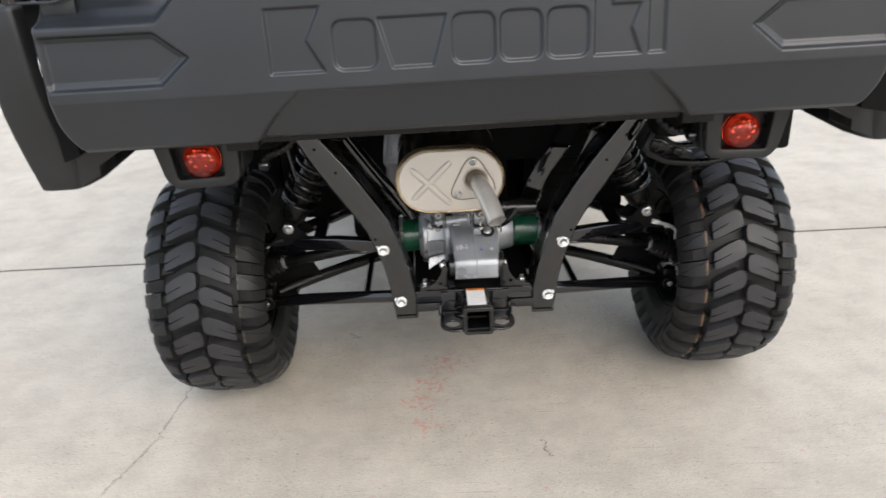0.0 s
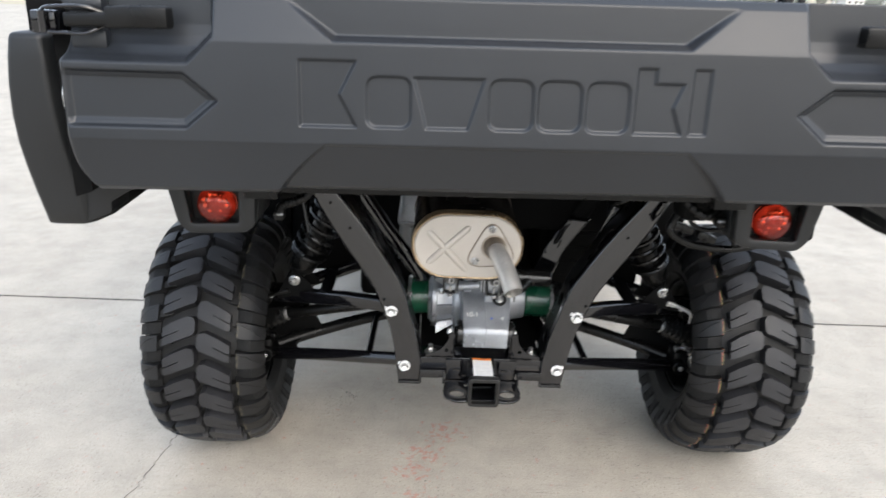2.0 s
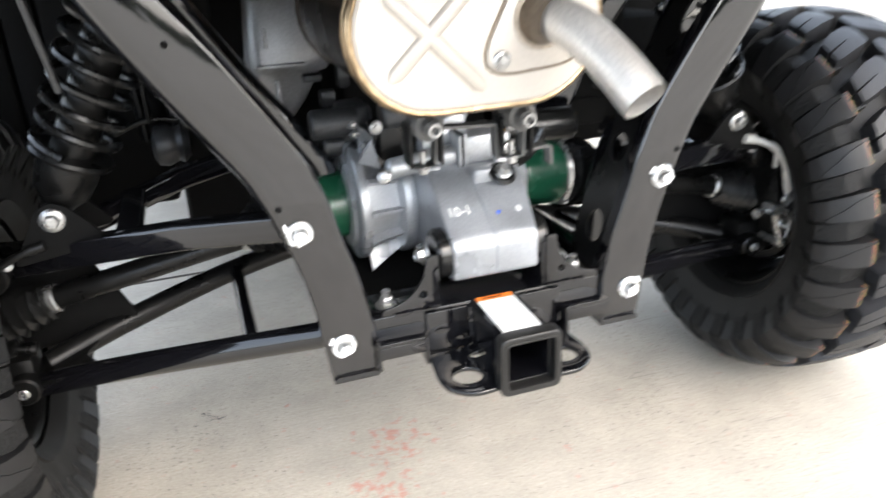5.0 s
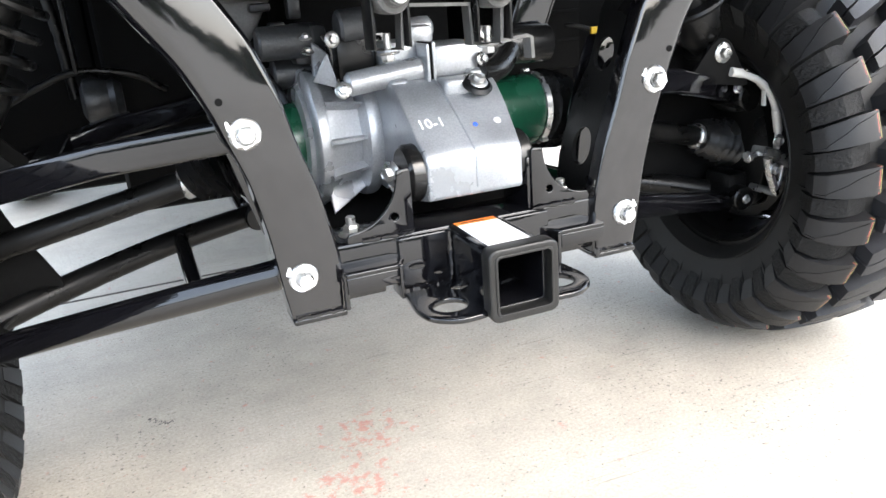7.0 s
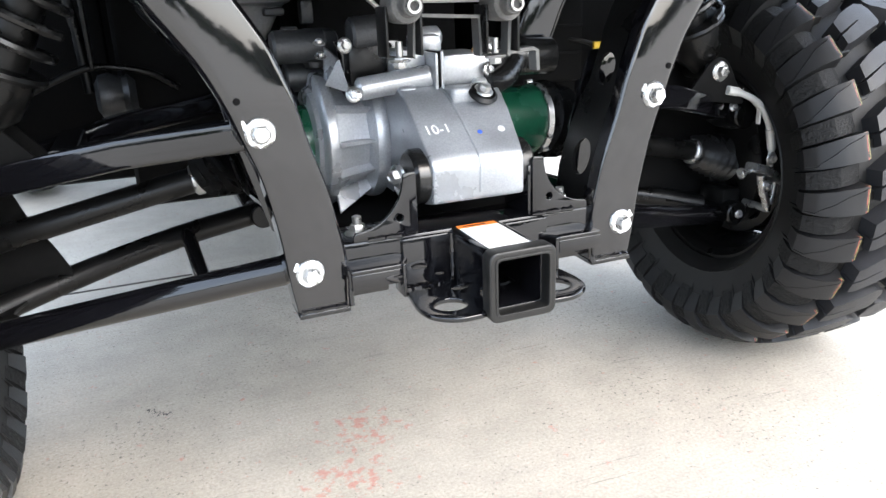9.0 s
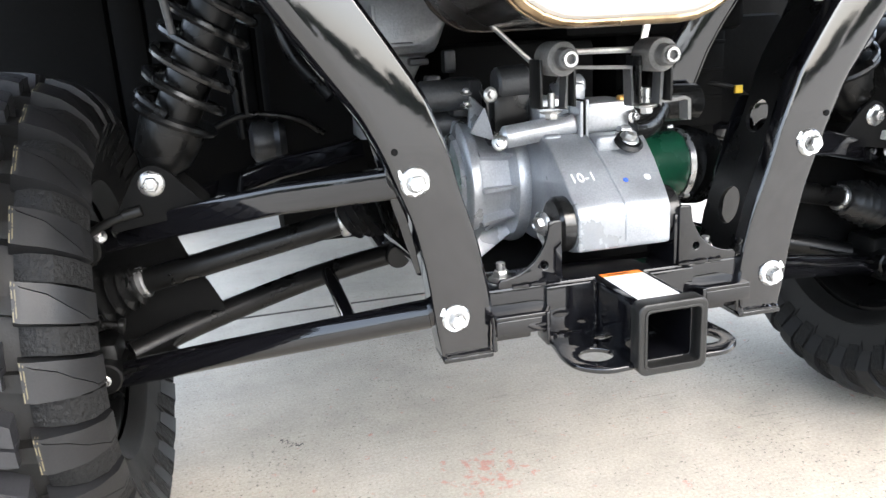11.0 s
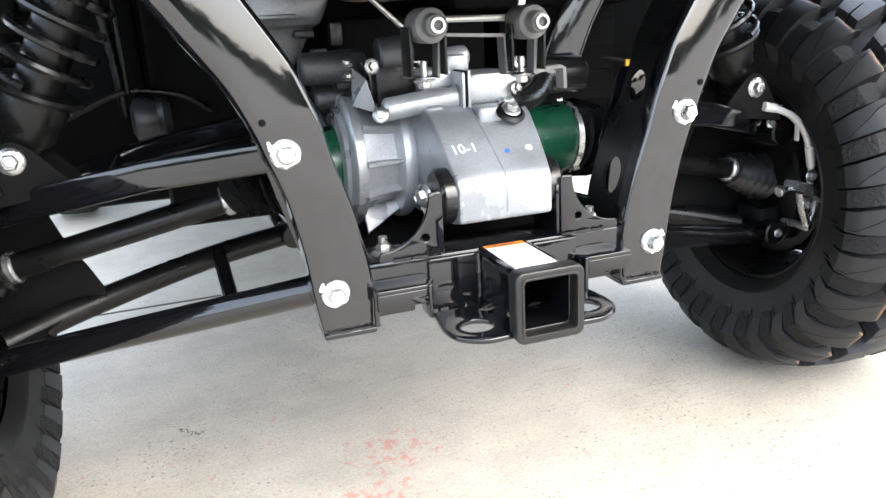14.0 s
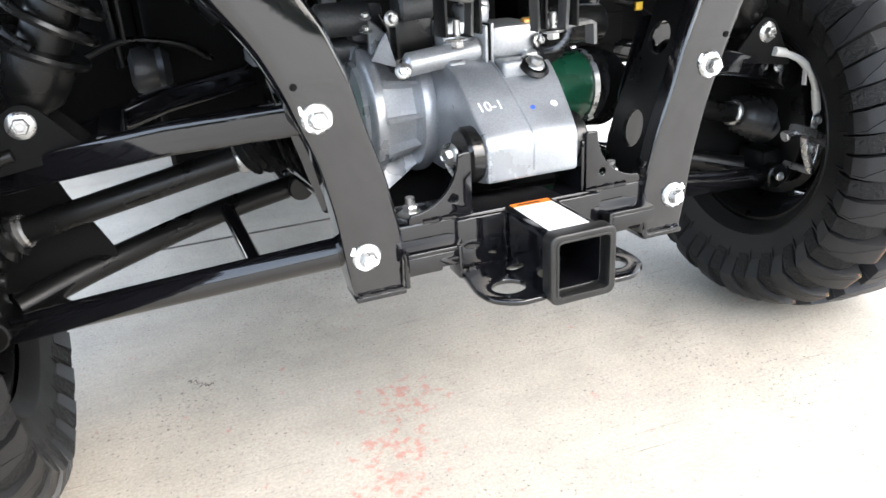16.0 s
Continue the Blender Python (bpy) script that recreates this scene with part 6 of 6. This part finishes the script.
def engine():
    # Near-black blocks added to fill the dark under the bed and stop light.
    bm = bmesh.new()
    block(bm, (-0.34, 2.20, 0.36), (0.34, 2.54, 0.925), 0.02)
    mass = part("engine", bm, BLACK_DULL, VEHICLE, "near-black block for the engine and frame in shade")
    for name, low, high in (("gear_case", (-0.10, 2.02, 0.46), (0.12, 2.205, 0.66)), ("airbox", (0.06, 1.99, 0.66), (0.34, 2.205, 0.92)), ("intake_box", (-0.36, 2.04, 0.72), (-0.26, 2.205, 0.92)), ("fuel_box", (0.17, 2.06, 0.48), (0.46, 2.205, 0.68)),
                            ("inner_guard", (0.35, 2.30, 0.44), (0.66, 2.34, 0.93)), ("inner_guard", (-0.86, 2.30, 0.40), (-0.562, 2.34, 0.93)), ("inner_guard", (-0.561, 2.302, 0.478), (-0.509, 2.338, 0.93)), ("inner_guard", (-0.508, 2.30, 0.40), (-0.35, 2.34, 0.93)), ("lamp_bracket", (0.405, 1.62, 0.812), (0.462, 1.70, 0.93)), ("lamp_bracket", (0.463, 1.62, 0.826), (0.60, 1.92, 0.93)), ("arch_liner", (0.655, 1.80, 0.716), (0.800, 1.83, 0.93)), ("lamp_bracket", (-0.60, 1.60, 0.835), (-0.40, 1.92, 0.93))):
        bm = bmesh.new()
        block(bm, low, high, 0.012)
        part(name, bm, BLACK_DULL, mass, "black block filling the dark under the bed")
    bm = bmesh.new()
    rings = []
    for z, x0, x1, y0 in ((0.54, -0.220, -0.190, 2.05), (0.575, -0.220, -0.172, 2.045), (0.608, -0.220, -0.145, 2.04), (0.640, -0.218, -0.128, 2.035), (0.650, -0.217, -0.121, 2.03), (0.654, -0.220, -0.117, 2.005), (0.664, -0.223, -0.112, 1.998),
                          (0.700, -0.220, -0.096, 2.00), (0.748, -0.214, -0.086, 2.02), (0.755, -0.210, -0.082, 2.05), (0.82, -0.20, -0.070, 2.07), (0.90, -0.20, -0.060, 2.08)):
        rings.append([bm.verts.new(((x0 + x1) / 2 + a, 2.10 + (y0 - 2.05) + b, z)) for a, b in rounded(x1 - x0, 0.10, 0.016, 3)])
    for a, b in zip(rings, rings[1:]):
        for i in range(len(a)):
            bm.faces.new((a[i], a[(i + 1) % len(a)], b[(i + 1) % len(a)], b[i]))
    bm.faces.new(list(reversed(rings[0])))
    bm.faces.new(rings[-1])
    part("engine_case", bm, ALLOY_DULL, mass, "dull grey alloy engine case")
    for low, high in (((-0.203, 1.990, 0.690), (-0.197, 2.00, 0.716)), ((-0.216, 1.993, 0.662), (-0.150, 2.00, 0.668)), ((-0.190, 2.024, 0.575), (-0.184, 2.036, 0.640))):
        bm = bmesh.new()
        block(bm, low, high, 0.002)
        part("case_rib", bm, ALLOY_DULL, mass)
    for x, z, w, h in ((-0.140, 0.642, 0.026, 0.010), (-0.122, 0.612, 0.020, 0.022), (-0.128, 0.580, 0.030, 0.008), (-0.098, 0.640, 0.016, 0.030), (-0.118, 0.558, 0.060, 0.018)):
        bm = bmesh.new()
        block(bm, (x - w / 2, 2.008, z - h / 2), (x + w / 2, 2.030, z + h / 2), 0.003)
        part("case_boss", bm, ALLOY_DARK, mass)
    bm = bmesh.new()
    sweep(bm, smooth_path([(-0.29, 2.02, 0.800), (-0.235, 1.985, 0.796), (-0.165, 1.955, 0.780), (-0.10, 1.91, 0.770), (-0.06, 1.86, 0.765)], 6), circle(0.018, 16))
    part("exhaust_pipe", bm, PIPE_BURNT, mass, "burnt exhaust pipe")
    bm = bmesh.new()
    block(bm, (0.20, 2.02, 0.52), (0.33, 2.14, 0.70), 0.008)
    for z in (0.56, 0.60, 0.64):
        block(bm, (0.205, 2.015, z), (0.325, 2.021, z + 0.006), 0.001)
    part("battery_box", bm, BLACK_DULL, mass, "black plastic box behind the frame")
    bm = bmesh.new()
    sweep(bm, smooth_path([(0.280, 2.035, 0.585), (0.315, 2.018, 0.582), (0.350, 2.020, 0.572), (0.400, 2.05, 0.550)], 6), circle(0.0035, 8))
    part("brake_line", bm, BLACK_SATIN, mass, "thin black line")
    bm = bmesh.new()
    block(bm, (0.342, 2.010, 0.566), (0.355, 2.015, 0.578), 0.0012)
    part("tag", bm, YELLOW, mass, "small yellow tag")
    bm = bmesh.new()
    revolve(bm, [(0.018, 0), (0.030, 0.006), (0.033, 0.020), (0.026, 0.036), (0.030, 0.044), (0.020, 0.054)], basis((-0.372, 2.17, 0.536), (1, 0, 0)), 24)
    part("axle_case", bm, ALLOY_DARK, mass, "dull alloy case glimpsed behind the shock")
    for line, r in (([(-0.50, 2.17, 0.525), (-0.43, 2.17, 0.558), (-0.37, 2.17, 0.577), (-0.30, 2.17, 0.566), (-0.26, 2.18, 0.54)], 0.0048), ([(-0.335, 2.15, 0.92), (-0.32, 2.15, 0.78), (-0.30, 2.13, 0.67), (-0.25, 2.10, 0.60)], 0.012),
                    ([(-0.42, 2.20, 0.92), (-0.40, 2.19, 0.76), (-0.385, 2.19, 0.64), (-0.38, 2.19, 0.54)], 0.007), ([(0.33, 2.10, 0.92), (0.31, 2.08, 0.78), (0.28, 2.06, 0.70), (0.22, 2.04, 0.72)], 0.010)):
        bm = bmesh.new()
        sweep(bm, smooth_path(line, 7), circle(r, 12))
        part("hose", bm, BLACK_SATIN, mass, "black rubber hose")
    bm = bmesh.new()
    block(bm, (-0.373, 2.15, 0.575), (-0.368, 2.20, 0.70), 0.001)
    part("guide_plate", bm, BLACK_SATIN, mass)
    # cross tubes of the frame
    for a, b, r in (((-0.21, 1.93, 0.86), (0.21, 1.93, 0.86), 0.02), ((-0.15, 2.16, 0.39), (0.15, 2.16, 0.39), 0.02), ((-0.17, 2.16, 0.345), (-0.17, 2.6, 0.345), 0.022), ((0.17, 2.16, 0.345), (0.17, 2.6, 0.345), 0.022),
                    ((-0.36, 1.98, 0.86), (-0.36, 2.6, 0.80), 0.02), ((0.36, 1.98, 0.86), (0.36, 2.6, 0.80), 0.02), ((-0.17, 1.80, 0.41), (-0.17, 2.2, 0.38), 0.018), ((0.17, 1.80, 0.41), (0.17, 2.2, 0.38), 0.018)):
        bm = bmesh.new()
        rod(bm, a, b, r, seg=18)
        part("frame_tube", bm, BLACK_PAINT, mass)
    bm = bmesh.new()
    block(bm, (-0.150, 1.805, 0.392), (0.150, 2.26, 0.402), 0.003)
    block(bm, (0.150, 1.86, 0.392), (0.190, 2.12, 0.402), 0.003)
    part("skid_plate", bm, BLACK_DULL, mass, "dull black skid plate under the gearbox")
    # Panel added to block light from the front.
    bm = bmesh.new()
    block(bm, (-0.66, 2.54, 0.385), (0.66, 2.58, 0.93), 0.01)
    part("bulkhead", bm, BLACK_DULL, mass, "dull black panel closing off light behind the engine")
    # Floor pan out of view, added to keep light off the ground beneath.
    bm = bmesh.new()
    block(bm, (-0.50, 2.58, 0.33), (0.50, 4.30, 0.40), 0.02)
    part("floor_pan", bm, BLACK_DULL, mass, "dull black floor pan added to shade the ground")


def wiring():
    """Ribbed conduit and plugs under the bed near both tail lights."""
    for side in (-1, 1):
        bm = bmesh.new()
        if side < 0:
            line = [(0.366, 1.575, 0.925), (0.374, 1.565, 0.890), (0.388, 1.552, 0.860), (0.412, 1.548, 0.847), (0.434, 1.548, 0.840), (0.445, 1.552, 0.826)]
        else:
            line = [(0.47, 1.56, 0.90), (0.44, 1.52, 0.872), (0.405, 1.50, 0.862), (0.375, 1.52, 0.885), (0.35, 1.55, 0.92)]
        path = smooth_path(line, 13)
        sweep(bm, path, circle(0.0082, 12), scale=[(1.0, 1.0, 1.22, 1.22)[i % 4] for i in range(len(path))])
        loom = part("wiring_conduit", bm, BLACK_SATIN, VEHICLE, "black ribbed wiring conduit", side)
        bm = bmesh.new()
        px, py, pz = (0.446, 1.556, 0.816) if side < 0 else (0.433, 1.487, 0.856)
        block(bm, (px - 0.010, py - 0.012, pz - 0.010), (px + 0.010, py + 0.012, pz + 0.009), 0.003)
        block(bm, (px - 0.006, py - 0.016, pz - 0.006), (px + 0.007, py - 0.011, pz + 0.005), 0.002)
        part("plug", bm, BLACK_SATIN, loom, "black wiring plug", side)
        bm = bmesh.new()
        block(bm, (px - 0.0105, py - 0.0165, pz + 0.002), (px + 0.004, py - 0.010, pz + 0.006), 0.001)
        part("plug_clip", bm, ALLOY_DULL, loom, "pale plug clip", side)
        if side > 0:
            for line, r in (([(0.405, 1.66, 0.815), (0.392, 1.652, 0.782), (0.425, 1.65, 0.758), (0.460, 1.65, 0.748), (0.524, 1.65, 0.743), (0.575, 1.65, 0.751), (0.612, 1.65, 0.764), (0.655, 1.66, 0.800), (0.675, 1.70, 0.900)], 0.0085),
                            ([(0.545, 1.65, 0.746), (0.530, 1.65, 0.770), (0.505, 1.65, 0.786), (0.465, 1.652, 0.786), (0.440, 1.66, 0.800), (0.432, 1.67, 0.830)], 0.0055)):
                bm = bmesh.new()
                sweep(bm, smooth_path(line, 7), circle(r, 12))
                part("cable", bm, BLACK_SATIN, loom, "thick black cable", side)
            for at, turn in (((0.437, 1.692, 0.776), 18), ((0.490, 1.690, 0.757), 20)):
                bm = bmesh.new()
                box(bm, (0.046, 0.020, 0.017), pose(*at, 0, turn, 0), 0.004)
                box(bm, (0.012, 0.024, 0.021), pose(*at, 0, turn, 0), 0.003)
                part("plug", bm, COLLAR, loom, "dark grey wiring plug", side)
        if side < 0:
            bm = bmesh.new()
            rod(bm, (0.448, 1.78, 0.86), (0.430, 1.82, 0.69), 0.004)
            part("stay_rod", bm, ALLOY_DARK, loom, "thin grey stay rod", side)
        bm = bmesh.new()
        hex_bolt(bm, (0.345, strut_y(0.835) + 0.02, 0.852), (-1, -0.4, 0), 0.006)
        part("strut_bolt", bm, ZINC, loom, "", side)


def cab():
    """What shows of the cab over the bed: seat-back panel with labels, screen posts and roll bar."""
    bm = bmesh.new()
    block(bm, (-0.62, 2.56, 0.90), (0.64, 2.62, 1.62), 0.02)
    panel = part("cab_panel", bm, BLACK_SATIN, VEHICLE, "black cab rear panel")
    for x0, x1, mat, z0, z1 in ((-0.21, -0.09, LABEL_ORANGE, 1.276, 1.30), (0.055, 0.215, LABEL_WHITE, 1.274, 1.29), (0.055, 0.215, LABEL_ORANGE, 1.2905, 1.31)):
        bm = bmesh.new()
        block(bm, (x0, 2.556, z0), (x1, 2.559, z1))
        part("label", bm, mat, panel)
    for side in (-1, 1):
        bm = bmesh.new()
        sweep(bm, [(0.93, 2.55, 0.95), (0.935, 2.50, 1.30), (0.95, 2.45, 1.65), (0.93, 2.55, 1.90)], circle(0.026, 16))
        part("roll_bar", bm, BLACK_PAINT, panel, "gloss black roll bar post", side)
        for z, x in ((1.00, 0.932), (1.48, 0.942)):
            bm = bmesh.new()
            rod(bm, (0.60, 2.59, z), (x, 2.55 - 0.1 * (z - 0.95), z), 0.020, seg=16)
            part("roll_bar_brace", bm, BLACK_PAINT, panel, "", side)
        bm = bmesh.new()
        rod(bm, (0.60, 2.60, 0.93), (0.722, 2.90, 0.93), 0.018, seg=16)
        part("screen_brace", bm, BLACK_PAINT, panel, "", side)
        bm = bmesh.new()
        sweep(bm, [(0.72, 2.9, 0.9), (0.75, 2.9, 1.3), (0.77, 2.88, 1.7)], rounded(0.03, 0.02, 0.004))
        part("screen_post", bm, BLACK_PAINT, panel, "", side)



def front_end():
    """The plain front of the vehicle, which closes it towards the yard: body shell and front wheels."""
    bm = bmesh.new()
    rings = []
    for y, w, z0, z1 in ((3.45, 1.20, 0.42, 1.00), (3.65, 1.24, 0.42, 1.06), (4.15, 1.20, 0.43, 1.00), (4.42, 1.12, 0.45, 0.90), (4.52, 1.00, 0.49, 0.80)):
        rings.append([bm.verts.new((a, y, (z0 + z1) / 2 + c)) for a, c in rounded(w, z1 - z0, 0.07, 4)])
    for a, c in zip(rings, rings[1:]):
        for i in range(len(a)):
            bm.faces.new((a[i], a[(i + 1) % len(a)], c[(i + 1) % len(a)], c[i]))
    bm.faces.new(list(reversed(rings[0])))
    bm.faces.new(rings[-1])
    part("front_body", bm, BED_PLASTIC, VEHICLE, "dark grey plastic front body")
    for side in (-1, 1):
        m = basis((side * 0.610, 4.10, 0.347 + side * 0.006), (side, 0, 0))
        bm = bmesh.new()
        revolve(bm, [(0.162, 0.0), (0.200, -0.008), (0.270, 0.000), (0.305, 0.020), (0.318, 0.050), (0.321, 0.105), (0.318, 0.160), (0.305, 0.190), (0.270, 0.210), (0.200, 0.218), (0.162, 0.210)], m, 64, close=False)
        hoop = part("front_tyre", bm, SHADED_RUBBER, VEHICLE, "black front tyre")
        bm = bmesh.new()
        revolve(bm, [(0.164, 0.004), (0.158, 0.02), (0.150, 0.06), (0.150, 0.15), (0.164, 0.206), (0.154, 0.204), (0.140, 0.17), (0.06, 0.165)], m, 48)
        part("front_rim", bm, BLACK_SATIN, hoop, "black steel front rim")


cargo_bed()
for s in (-1, 1):
    latch(s)
    bed_post(s)
    tail_light(s)
    strut(s)
    drive_shaft(s)
    suspension(s)
hitch()
gearbox()
muffler_hanger()
muffler()
engine()
wiring()
cab()
front_end()
for s in (-1, 1):
    wheel(s)
